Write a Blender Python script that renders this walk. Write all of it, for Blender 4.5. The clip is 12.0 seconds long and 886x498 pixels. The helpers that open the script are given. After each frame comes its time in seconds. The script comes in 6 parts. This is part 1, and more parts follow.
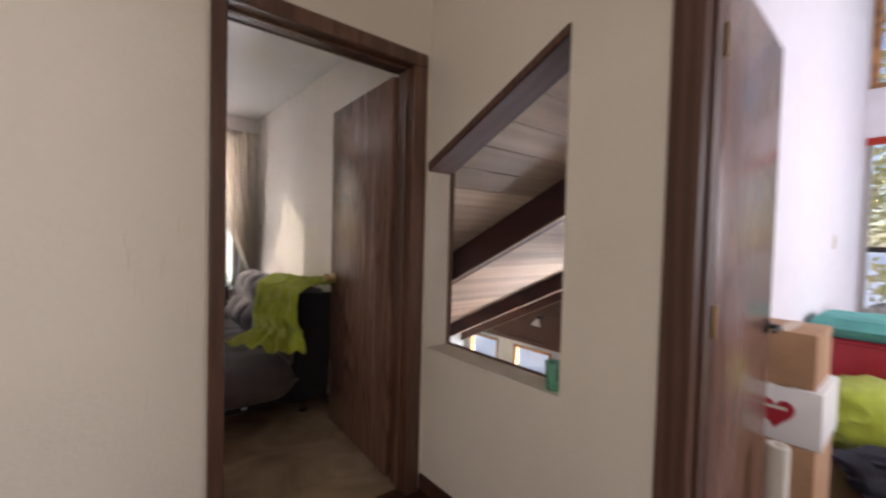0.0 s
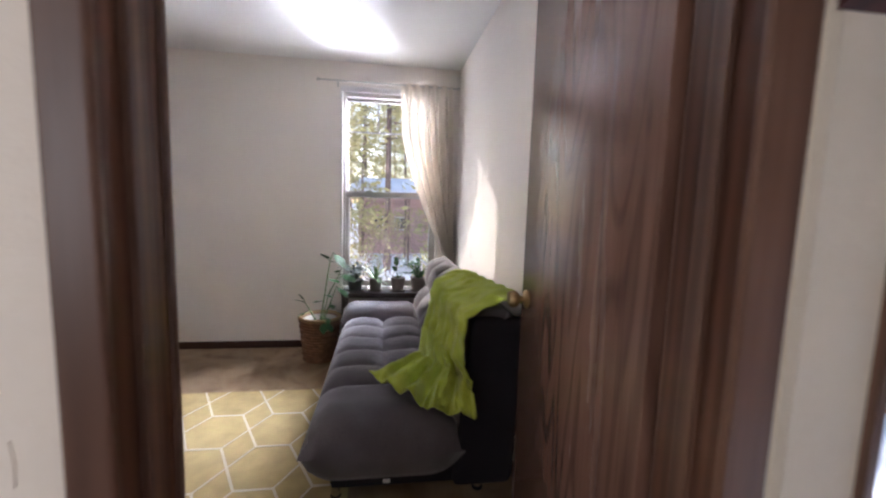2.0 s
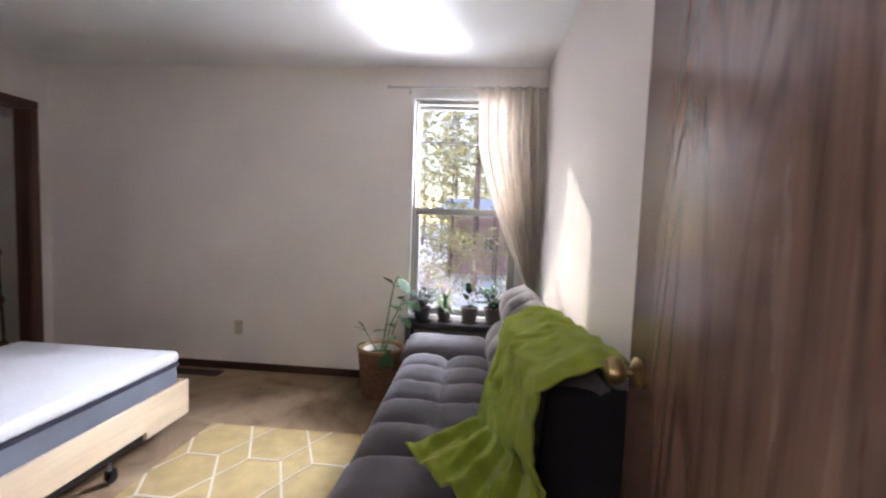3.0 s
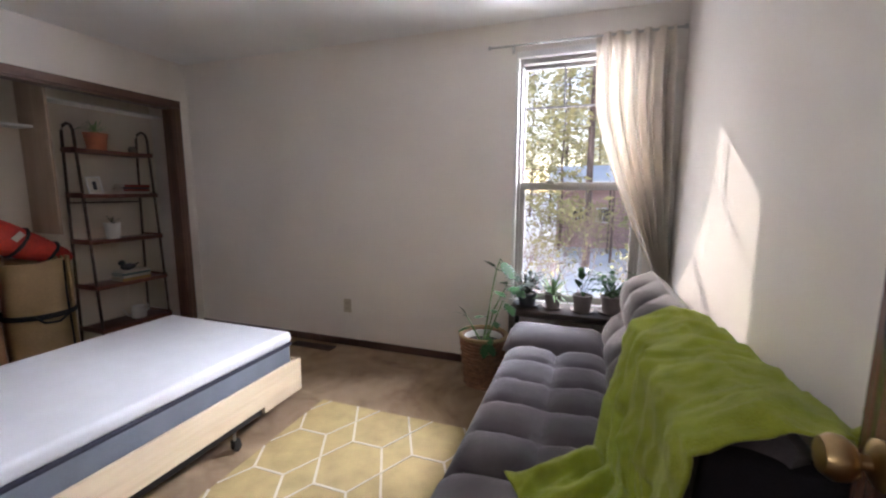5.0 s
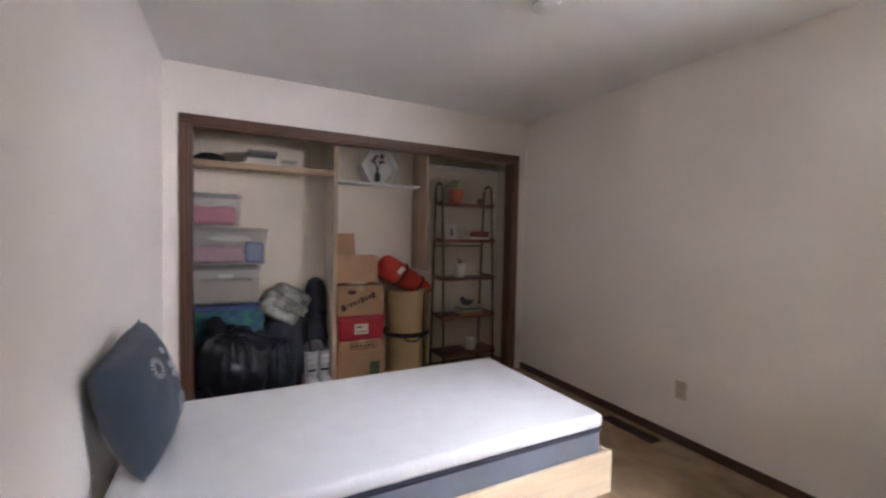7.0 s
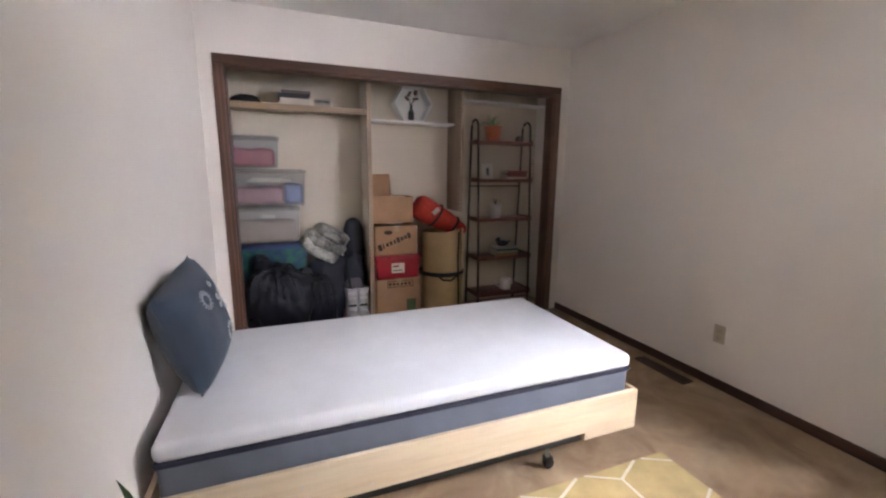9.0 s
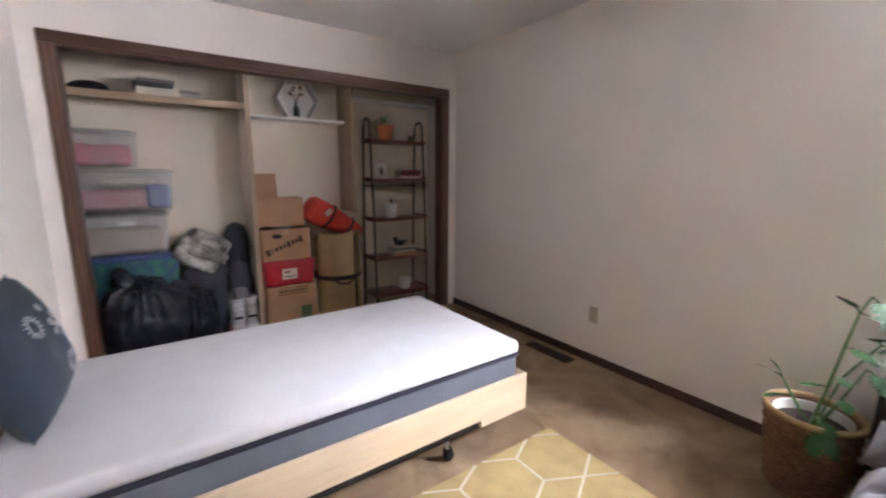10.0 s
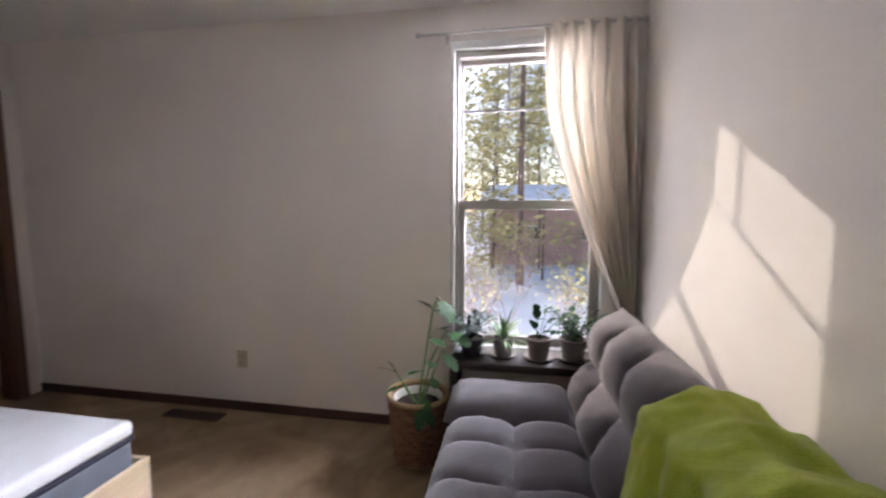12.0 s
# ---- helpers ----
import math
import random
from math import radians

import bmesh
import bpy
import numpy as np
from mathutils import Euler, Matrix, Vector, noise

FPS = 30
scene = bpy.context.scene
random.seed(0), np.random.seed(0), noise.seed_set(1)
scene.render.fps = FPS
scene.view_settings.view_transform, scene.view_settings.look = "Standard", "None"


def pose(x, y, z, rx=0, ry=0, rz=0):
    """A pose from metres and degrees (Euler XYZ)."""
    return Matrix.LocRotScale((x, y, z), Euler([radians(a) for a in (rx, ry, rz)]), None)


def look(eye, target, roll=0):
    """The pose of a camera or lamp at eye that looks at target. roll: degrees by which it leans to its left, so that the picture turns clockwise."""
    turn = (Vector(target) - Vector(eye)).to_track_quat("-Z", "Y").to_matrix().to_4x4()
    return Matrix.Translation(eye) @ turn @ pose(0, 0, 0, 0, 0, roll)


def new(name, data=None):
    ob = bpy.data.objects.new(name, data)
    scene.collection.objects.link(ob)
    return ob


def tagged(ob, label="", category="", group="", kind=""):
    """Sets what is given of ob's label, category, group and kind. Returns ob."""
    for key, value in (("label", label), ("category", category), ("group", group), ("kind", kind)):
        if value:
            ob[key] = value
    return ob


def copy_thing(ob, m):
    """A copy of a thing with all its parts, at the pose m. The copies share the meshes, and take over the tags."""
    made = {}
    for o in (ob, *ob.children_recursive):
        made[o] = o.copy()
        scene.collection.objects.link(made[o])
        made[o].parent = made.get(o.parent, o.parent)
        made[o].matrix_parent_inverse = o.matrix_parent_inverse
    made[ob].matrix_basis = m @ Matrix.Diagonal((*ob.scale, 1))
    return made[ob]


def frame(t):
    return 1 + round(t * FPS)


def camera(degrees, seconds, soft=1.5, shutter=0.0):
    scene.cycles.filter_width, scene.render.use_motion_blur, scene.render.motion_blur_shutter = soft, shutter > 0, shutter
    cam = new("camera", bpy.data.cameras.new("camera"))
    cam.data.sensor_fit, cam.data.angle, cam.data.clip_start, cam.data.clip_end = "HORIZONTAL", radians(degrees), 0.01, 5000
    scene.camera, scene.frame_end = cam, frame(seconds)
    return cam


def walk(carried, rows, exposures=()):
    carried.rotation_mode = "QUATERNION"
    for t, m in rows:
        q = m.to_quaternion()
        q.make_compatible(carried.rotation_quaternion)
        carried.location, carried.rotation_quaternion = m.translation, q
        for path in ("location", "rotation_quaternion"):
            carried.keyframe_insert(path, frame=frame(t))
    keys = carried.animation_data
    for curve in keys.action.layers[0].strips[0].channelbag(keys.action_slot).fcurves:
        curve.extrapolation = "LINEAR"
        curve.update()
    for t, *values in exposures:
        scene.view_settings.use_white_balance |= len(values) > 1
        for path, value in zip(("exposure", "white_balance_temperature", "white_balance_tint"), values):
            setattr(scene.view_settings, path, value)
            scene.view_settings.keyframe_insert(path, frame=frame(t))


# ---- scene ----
cam = camera(94.9, 12.0, soft=2.2, shutter=0.4)
PATH = [
    (0, (0.148, 0.648, 1.239), (1.419, 2.191, 1.178), 1.5),
    (0.5, (0.314, 0.905, 1.294), (1.22, 2.679, 1.115), 3.4),
    (1, (0.48, 1.224, 1.293), (1.214, 3.073, 1.087), 2.0),
    (1.5, (0.642, 1.491, 1.292), (1.205, 3.398, 1.076), 0.8),
    (2, (0.758, 1.731, 1.284), (1.049, 3.697, 1.065), 1.8),
    (2.5, (0.853, 2.0, 1.28), (0.971, 3.99, 1.109), 2.0),
    (3, (0.902, 2.201, 1.268), (0.748, 4.191, 1.136), 2.2),
    (3.5, (0.935, 2.304, 1.276), (0.565, 4.265, 1.142), 1.9),
    (3.7, (0.932, 2.326, 1.272), (0.502, 4.275, 1.134), 1.7),
    (5.3, (0.872, 2.517, 1.325), (0.130, 4.350, 1.028), 0.3),
    (5.5, (0.864, 2.581, 1.329), (0.037, 4.38, 1.049), 0.6),
    (6, (0.796, 2.706, 1.324), (-0.38, 4.308, 1.098), 1.2),
    (6.5, (0.672, 2.763, 1.329), (-0.86, 4.044, 1.228), 1.2),
    (7, (0.607, 2.775, 1.325), (-1.173, 3.685, 1.251), 1.1),
    (7.5, (0.611, 2.808, 1.32), (-1.27, 3.469, 1.174), 1.1),
    (7.7, (0.616, 2.818, 1.325), (-1.277, 3.429, 1.126), 1.0),
    (9.3, (0.628, 2.839, 1.320), (-1.17, 3.612, 0.910), 0.9),
    (9.5, (0.628, 2.845, 1.325), (-1.132, 3.708, 0.925), 0.8),
    (10, (0.637, 2.889, 1.315), (-0.972, 4.021, 0.955), 0.3),
    (10.5, (0.634, 2.923, 1.297), (-0.719, 4.36, 0.974), 0.1),
    (11, (0.649, 2.965, 1.307), (-0.377, 4.655, 1.007), 0.0),
    (11.5, (0.705, 3.007, 1.325), (0.012, 4.863, 1.052), -0.1),
    (12, (0.755, 3.024, 1.322), (0.405, 4.983, 1.129), 0.1),
]
walk(cam, [(t, look(eye, target, roll)) for t, eye, target, roll in PATH],
     exposures=[(0.0, 2.35, 6650, 19), (0.5, 2.3, 6100, 18), (1.0, 2.3, 5850, 18), (2.0, 2.95, 5950, 18), (3.5, 2.9, 6000, 18), (5.5, 2.75, 6150, 18), (7.0, 2.9, 6300, 19), (9.5, 3.1, 6300, 19), (10.5, 3.0, 6300, 20), (12.0, 2.5, 6200, 19)])

# ---- world, sun and window light ----
world = bpy.data.worlds.new("sky")
scene.world = world
world.use_nodes = True
wn = world.node_tree.nodes
sky = wn.new("ShaderNodeTexSky")
sky.sky_type, sky.sun_disc = "NISHITA", False
SUN_WAY = Vector((1.0, -1.54, -0.885)).normalized()
sky.sun_elevation = math.asin(-SUN_WAY.z)
sky.sun_rotation = math.atan2(-SUN_WAY.x, -SUN_WAY.y)
wn["Background"].inputs["Strength"].default_value = 0.048
world.node_tree.links.new(sky.outputs[0], wn["Background"].inputs["Color"])
sun = new("sun", bpy.data.lights.new("sun", "SUN"))
sun.data.energy, sun.data.angle, sun.data.color = 0.42, radians(0.6), (1.0, 0.88, 0.73)
sun.matrix_world = look((0, 0, 0), SUN_WAY)


def fill_lamp(name, eye, target, w, h, watts, color):
    """An added area lamp that stands in for skylight."""
    la = bpy.data.lights.new(name, "AREA")
    la.shape, la.size, la.size_y, la.energy, la.color = "RECTANGLE", w, h, watts, color
    ob = new(name, la)
    ob.matrix_world = look(eye, target)
    return ob


# unseen lamps stand in for sky and snow light above, below, beside bedroom window
fill_lamp("bedroom_sky_light", (2.6, 7.3, 3.6), (-0.5, 4.2, 0.9), 2.1, 1.3, 100, (0.92, 0.96, 1.0))
fill_lamp("bedroom_snow_light", (3.1, 10.6, -2.15), (-0.2, 4.2, 1.5), 3.2, 0.9, 310, (0.97, 0.98, 1.0))
fill_lamp("bedroom_side_light", (2.05, 6.35, 1.40), (0.2, 4.9, 1.3), 1.2, 1.8, 92, (0.93, 0.96, 1.0))
# added lamps outside the living room windows, for sky and snow light
fill_lamp("living_sky_light", (7.6, 4.6, 0.2), (5.5, 4.4, -1.6), 4.6, 1.6, 330, (0.92, 0.96, 1.0))
fill_lamp("living_snow_light", (6.85, 4.6, -2.85), (1.5, 3.2, 1.5), 4.6, 0.5, 120, (0.97, 0.98, 1.0))
# made-up fill lamp inside the study, before a wall without a window
fill_lamp("study_fill_light", (4.0, -2.0, 1.7), (3.6, 1.2, 1.2), 1.6, 1.4, 26, (0.92, 0.94, 1.0))
# made-up fill lamp that brightens the hall from out of view
fill_lamp("hall_fill_light", (-1.55, -0.3, 1.5), (1.3, 1.4, 1.2), 1.3, 1.3, 4.2, (1.0, 0.95, 0.88))

# ---- materials ----


def mat(name, color, rough=0.6, metal=0.0, vary=0.12, scale=6.0, bump=0.15, bscale=60.0, stretch=(1, 1, 1),
        color2=None, spec=0.5, sheen=0.0, random_tint=0.0, alpha=1.0, transmission=0.0, coords="Object"):
    """A surface with variation at two scales and fine relief."""
    m = bpy.data.materials.new(name)
    m.use_nodes = True
    nt = m.node_tree
    n, l = nt.nodes, nt.links
    b = n["Principled BSDF"]
    tc = n.new("ShaderNodeTexCoord")
    mp = n.new("ShaderNodeMapping")
    mp.inputs["Scale"].default_value = stretch
    l.new(tc.outputs[coords], mp.inputs[0])
    big = n.new("ShaderNodeTexNoise")
    big.inputs["Scale"].default_value, big.inputs["Detail"].default_value = scale, 5
    l.new(mp.outputs[0], big.inputs["Vector"])
    fine = n.new("ShaderNodeTexNoise")
    fine.inputs["Scale"].default_value, fine.inputs["Detail"].default_value = bscale, 3
    l.new(mp.outputs[0], fine.inputs["Vector"])
    ramp = n.new("ShaderNodeMix")
    ramp.data_type = "RGBA"
    c1 = tuple(max(0, c * (1 - vary)) for c in color)
    c2 = color2 if color2 else tuple(min(1, c * (1 + vary)) for c in color)
    ramp.inputs[6].default_value, ramp.inputs[7].default_value = (*c1, 1), (*c2, 1)
    mr = n.new("ShaderNodeMapRange")
    mr.inputs[1].default_value, mr.inputs[2].default_value = 0.3, 0.7
    l.new(big.outputs[0], mr.inputs[0])
    l.new(mr.outputs[0], ramp.inputs[0])
    out = ramp.outputs[2]
    grain = n.new("ShaderNodeMix")
    grain.data_type, grain.blend_type = "RGBA", "OVERLAY"
    grain.inputs[0].default_value = min(0.6, vary * 1.6)
    l.new(out, grain.inputs[6])
    l.new(fine.outputs[0], grain.inputs[7])
    out = grain.outputs[2]
    if random_tint:
        oi = n.new("ShaderNodeObjectInfo")
        hs = n.new("ShaderNodeHueSaturation")
        rr = n.new("ShaderNodeMapRange")
        rr.inputs[3].default_value, rr.inputs[4].default_value = 1 - random_tint, 1 + random_tint
        l.new(oi.outputs["Random"], rr.inputs[0])
        l.new(rr.outputs[0], hs.inputs["Value"])
        l.new(out, hs.inputs["Color"])
        out = hs.outputs[0]
    l.new(out, b.inputs["Base Color"])
    b.inputs["Metallic"].default_value = metal
    b.inputs["Specular IOR Level"].default_value = spec
    rm = n.new("ShaderNodeMapRange")
    rm.inputs[3].default_value, rm.inputs[4].default_value = max(0.03, rough - 0.08), min(1, rough + 0.08)
    l.new(big.outputs[0], rm.inputs[0])
    l.new(rm.outputs[0], b.inputs["Roughness"])
    if bump:
        bp = n.new("ShaderNodeBump")
        bp.inputs["Strength"].default_value, bp.inputs["Distance"].default_value = bump, 0.01
        l.new(fine.outputs[0], bp.inputs["Height"])
        l.new(bp.outputs[0], b.inputs["Normal"])
    if sheen:
        b.inputs["Sheen Weight"].default_value = sheen
        b.inputs["Sheen Roughness"].default_value = 0.5
    if transmission:
        b.inputs["Transmission Weight"].default_value = transmission
    if alpha < 1:
        b.inputs["Alpha"].default_value = alpha
    return m


def wood(name, dark, light, rough=0.45, along="z", scale=1.0, bump=0.12, spec=0.5, figure=0.4):
    """Long wood figure with rings."""
    m = mat(name, dark, rough, vary=0.1, scale=3 * scale, bump=bump, bscale=26 * scale,
            stretch={"x": (0.08, 1, 1), "y": (1, 0.08, 1), "z": (1, 1, 0.08)}[along], color2=light, spec=spec)
    nt = m.node_tree
    n, l = nt.nodes, nt.links
    b = n["Principled BSDF"]
    src = b.inputs["Base Color"].links[0].from_socket
    mp = [x for x in n if x.type == "MAPPING"][0]
    wv = n.new("ShaderNodeTexWave")
    wv.wave_type, wv.bands_direction = "BANDS", "Y" if along != "y" else "X"
    wv.inputs["Scale"].default_value, wv.inputs["Distortion"].default_value = 5 * scale, 7.0
    wv.inputs["Detail"].default_value = 3
    l.new(mp.outputs[0], wv.inputs["Vector"])
    mx = n.new("ShaderNodeMix")
    mx.data_type, mx.blend_type = "RGBA", "MULTIPLY"
    mx.inputs[0].default_value = figure
    l.new(src, mx.inputs[6])
    l.new(wv.outputs["Color"], mx.inputs[7])
    out = mx.outputs[2]
    l.new(out, b.inputs["Base Color"])
    return m


def veneer(name, dark, light, rough):
    """Flat-sawn veneer: arched growth rings, long fibres and a few dark knots."""
    m = mat(name, dark, rough, vary=0.04, scale=1.2, bump=0, bscale=60, stretch=(9, 9, 0.6), color2=light)
    n, l = m.node_tree.nodes, m.node_tree.links
    b = n["Principled BSDF"]
    base = b.inputs["Base Color"].links[0].from_socket
    tc = [x for x in n if x.type == "TEX_COORD"][0]

    def field(scale, detail, offset=0.0):
        mp = n.new("ShaderNodeMapping")
        mp.inputs["Scale"].default_value, mp.inputs["Location"].default_value = scale, (offset, 0, offset)
        l.new(tc.outputs["Object"], mp.inputs[0])
        t = n.new("ShaderNodeTexNoise")
        t.inputs["Scale"].default_value, t.inputs["Detail"].default_value = 1.0, detail
        l.new(mp.outputs[0], t.inputs["Vector"])
        return t.outputs[0]

    def math_(op, a, c):
        k = n.new("ShaderNodeMath")
        k.operation = op
        l.new(a, k.inputs[0])
        if isinstance(c, float):
            k.inputs[1].default_value = c
        else:
            l.new(c, k.inputs[1])
        return k.outputs[0]

    rings = math_("SINE", math_("MULTIPLY", field((4.2, 1.0, 0.55), 1.5, 3.1), 95.0), 0.0)
    ring = n.new("ShaderNodeMapRange")
    ring.inputs[1].default_value, ring.inputs[2].default_value = 0.15, 1.0
    l.new(rings, ring.inputs[0])
    fibre = n.new("ShaderNodeMapRange")
    fibre.inputs[1].default_value, fibre.inputs[2].default_value = 0.45, 0.75
    l.new(field((150, 30, 3.0), 3.0), fibre.inputs[0])
    knot = n.new("ShaderNodeMapRange")
    knot.inputs[1].default_value, knot.inputs[2].default_value = 0.735, 0.78
    l.new(field((10, 1.0, 3.2), 1.0, 7.7), knot.inputs[0])
    dark_ = math_("ADD", math_("MULTIPLY", ring.outputs[0], 0.42), math_("MULTIPLY", fibre.outputs[0], 0.30))
    dark_ = math_("ADD", dark_, math_("MULTIPLY", knot.outputs[0], 0.6))
    mx = n.new("ShaderNodeMix")
    mx.data_type, mx.clamp_factor = "RGBA", True
    l.new(dark_, mx.inputs[0])
    l.new(base, mx.inputs[6])
    mx.inputs[7].default_value = (0.045, 0.020, 0.013, 1)
    l.new(mx.outputs[2], b.inputs["Base Color"])
    bp = n.new("ShaderNodeBump")
    bp.invert = True
    bp.inputs["Strength"].default_value, bp.inputs["Distance"].default_value = 0.22, 0.004
    l.new(dark_, bp.inputs["Height"])
    l.new(bp.outputs[0], b.inputs["Normal"])
    return m


M_WALL = mat("painted_drywall", (0.845, 0.795, 0.74), 0.72, vary=0.03, scale=1.3, bump=0.10, bscale=130)
M_CLOSET = mat("closet_cream_paint", (0.70, 0.625, 0.52), 0.75, vary=0.03, scale=1.3, bump=0.10, bscale=130)
M_HALL = mat("hall_plaster", (0.77, 0.70, 0.59), 0.7, vary=0.04, scale=1.5, bump=0.14, bscale=60)
M_CEIL = mat("ceiling_paint", (0.86, 0.85, 0.83), 0.85, vary=0.03, scale=2, bump=0.25, bscale=170)
M_CARPET = mat("beige_carpet", (0.215, 0.122, 0.054), 0.95, vary=0.10, scale=2.3, bump=0.9, bscale=260, spec=0.1,
               sheen=0.2, color2=(0.45, 0.315, 0.180))
for nd_ in M_CARPET.node_tree.nodes:
    if nd_.type == "TEX_NOISE" and nd_.inputs["Scale"].default_value < 10:
        nd_.inputs["Distortion"].default_value, nd_.inputs["Roughness"].default_value, nd_.inputs["Detail"].default_value = 1.6, 0.62, 7
M_TRIM = wood("walnut_stained_trim", (0.115, 0.055, 0.036), (0.20, 0.105, 0.068), 0.42, "z", 2)
M_TRIMH = wood("walnut_stained_trim_level", (0.115, 0.055, 0.036), (0.20, 0.105, 0.068), 0.42, "y", 2)
M_BASE = wood("dark_baseboard", (0.05, 0.022, 0.014), (0.10, 0.045, 0.028), 0.45, "x", 2)
M_DOOR = veneer("knotty_door_veneer", (0.175, 0.088, 0.060), (0.235, 0.128, 0.092), 0.25)
M_JAMB = wood("door_jamb_wood", (0.085, 0.032, 0.018), (0.17, 0.072, 0.04), 0.40, "z", 2)
M_PLANKF = wood("dark_floor_plank", (0.05, 0.02, 0.012), (0.11, 0.05, 0.03), 0.35, "x", 2)
M_BRASS = mat("aged_brass", (0.42, 0.30, 0.15), 0.3, 1.0, vary=0.15, bump=0.02)
M_CHROME = mat("chrome", (0.75, 0.75, 0.76), 0.12, 1.0, vary=0.03, bump=0)
M_STEEL = mat("brushed_nickel", (0.55, 0.54, 0.52), 0.3, 1.0, vary=0.05, bump=0.03)
M_BLACKM = mat("black_metal", (0.022, 0.020, 0.019), 0.45, 0.4, vary=0.2, bump=0.05)
M_WFRAME = mat("window_vinyl", (0.36, 0.335, 0.31), 0.45, vary=0.05, bump=0.03)
M_WTRIM = mat("white_trim", (0.78, 0.77, 0.75), 0.5, vary=0.03, bump=0.04)
M_WHITE = mat("white_melamine", (0.80, 0.79, 0.77), 0.4, vary=0.03, bump=0.02)
M_IVORY = mat("ivory_plastic", (0.55, 0.48, 0.36), 0.4, vary=0.04, bump=0)
M_WPLASTIC = mat("white_plastic", (0.78, 0.77, 0.74), 0.4, vary=0.03, bump=0)
M_OAK = wood("pale_shelf_wood", (0.34, 0.235, 0.155), (0.46, 0.34, 0.235), 0.5, "y", 2)
M_OAKV = wood("pale_divider_wood", (0.38, 0.27, 0.185), (0.50, 0.37, 0.26), 0.5, "z", 2, figure=0.15)
M_PLY = wood("birch_plywood", (0.62, 0.48, 0.31), (0.74, 0.61, 0.43), 0.5, "y", 2, bump=0.06, figure=0.10)
M_MATW = mat("mattress_knit_white", (0.70, 0.705, 0.73), 0.9, vary=0.03, scale=8, bump=0.25, bscale=300, spec=0.2)
M_MATG = mat("mattress_grey_side", (0.16, 0.175, 0.205), 0.9, vary=0.1, bump=0.4, bscale=320, spec=0.2)
M_NAVY = mat("navy_piping", (0.02, 0.022, 0.04), 0.8, bump=0.1)
M_SOFA = mat("grey_velvet_upholstery", (0.130, 0.114, 0.124), 0.88, vary=0.16, scale=7, bump=0.30, bscale=240, spec=0.15, sheen=0.4)
M_SOFAB = mat("dark_sofa_base_cloth", (0.024, 0.022, 0.027), 0.9, vary=0.15, bump=0.3, bscale=250, spec=0.2)
M_GREEN = mat("lime_fleece", (0.42, 0.49, 0.055), 0.95, vary=0.16, scale=14, bump=0.6, bscale=280, spec=0.1, sheen=0.3)
M_RUG = mat("yellow_rug_pile", (0.50, 0.385, 0.185), 0.95, vary=0.14, scale=9, bump=0.7, bscale=300, spec=0.1)
M_RUGL = mat("cream_rug_line", (0.68, 0.62, 0.48), 0.95, vary=0.1, bump=0.6, bscale=300, spec=0.1)
M_SHEER = mat("cream_sheer", (0.82, 0.75, 0.66), 0.9, vary=0.04, scale=5, bump=0.2, bscale=420, spec=0.1)
nt_ = M_SHEER.node_tree
tl_ = nt_.nodes.new("ShaderNodeBsdfTranslucent")
tl_.inputs[0].default_value = (0.74, 0.66, 0.55, 1)
ms_ = nt_.nodes.new("ShaderNodeMixShader")
ms_.inputs[0].default_value = 0.10
nt_.links.new(nt_.nodes["Principled BSDF"].outputs[0], ms_.inputs[1])
nt_.links.new(tl_.outputs[0], ms_.inputs[2])
tp_ = nt_.nodes.new("ShaderNodeBsdfTransparent")
m2_ = nt_.nodes.new("ShaderNodeMixShader")
m2_.inputs[0].default_value = 0.07
nt_.links.new(ms_.outputs[0], m2_.inputs[1])
nt_.links.new(tp_.outputs[0], m2_.inputs[2])
nt_.links.new(m2_.outputs[0], nt_.nodes["Material Output"].inputs[0])


def glass_material():
    m = bpy.data.materials.new("window_glass")
    m.use_nodes = True
    b = m.node_tree.nodes["Principled BSDF"]
    b.inputs["Base Color"].default_value = (1, 1, 1, 1)
    b.inputs["Roughness"].default_value = 0.0
    b.inputs["Transmission Weight"].default_value = 1.0
    b.inputs["IOR"].default_value = 1.06
    return m


M_GLASS = glass_material()
M_SNOW = mat("sunlit_snow", (0.80, 0.82, 0.86), 0.8, vary=0.10, scale=0.5, bump=0.6, bscale=6)
M_CARD = mat("cardboard", (0.40, 0.232, 0.13), 0.85, vary=0.10, bump=0.1, bscale=90)
M_REDP = mat("red_plastic", (0.36, 0.012, 0.025), 0.4, vary=0.08, bump=0.02)
M_REDC = mat("red_nylon", (0.48, 0.035, 0.018), 0.7, vary=0.18, scale=14, bump=0.35, bscale=40)
M_TAN = mat("tan_foam", (0.40, 0.275, 0.14), 0.85, vary=0.10, bump=0.25, bscale=70)
M_BLACKC = mat("black_webbing", (0.012, 0.012, 0.014), 0.8, bump=0.2)
M_BIN = mat("clear_bin_plastic", (0.62, 0.62, 0.64), 0.3, vary=0.05, bump=0.03, alpha=0.26)
M_BAG = mat("black_bin_liner", (0.008, 0.009, 0.016), 0.30, vary=0.2, spec=0.3, scale=8, bump=0.7, bscale=16)
M_SHELFW = wood("brown_shelf_board", (0.14, 0.038, 0.022), (0.23, 0.075, 0.042), 0.4, "y", 3)
M_SHELFM = mat("bronze_steel_tube", (0.060, 0.036, 0.028), 0.5, 0.3, vary=0.2, bump=0.05)
M_TERRA = mat("terracotta", (0.42, 0.13, 0.06), 0.8, vary=0.12, bump=0.1)
M_CER = mat("white_ceramic", (0.74, 0.72, 0.68), 0.3, vary=0.03, bump=0)
M_GREYPOT = mat("grey_clay_pot", (0.15, 0.125, 0.115), 0.7, vary=0.15, bump=0.15)
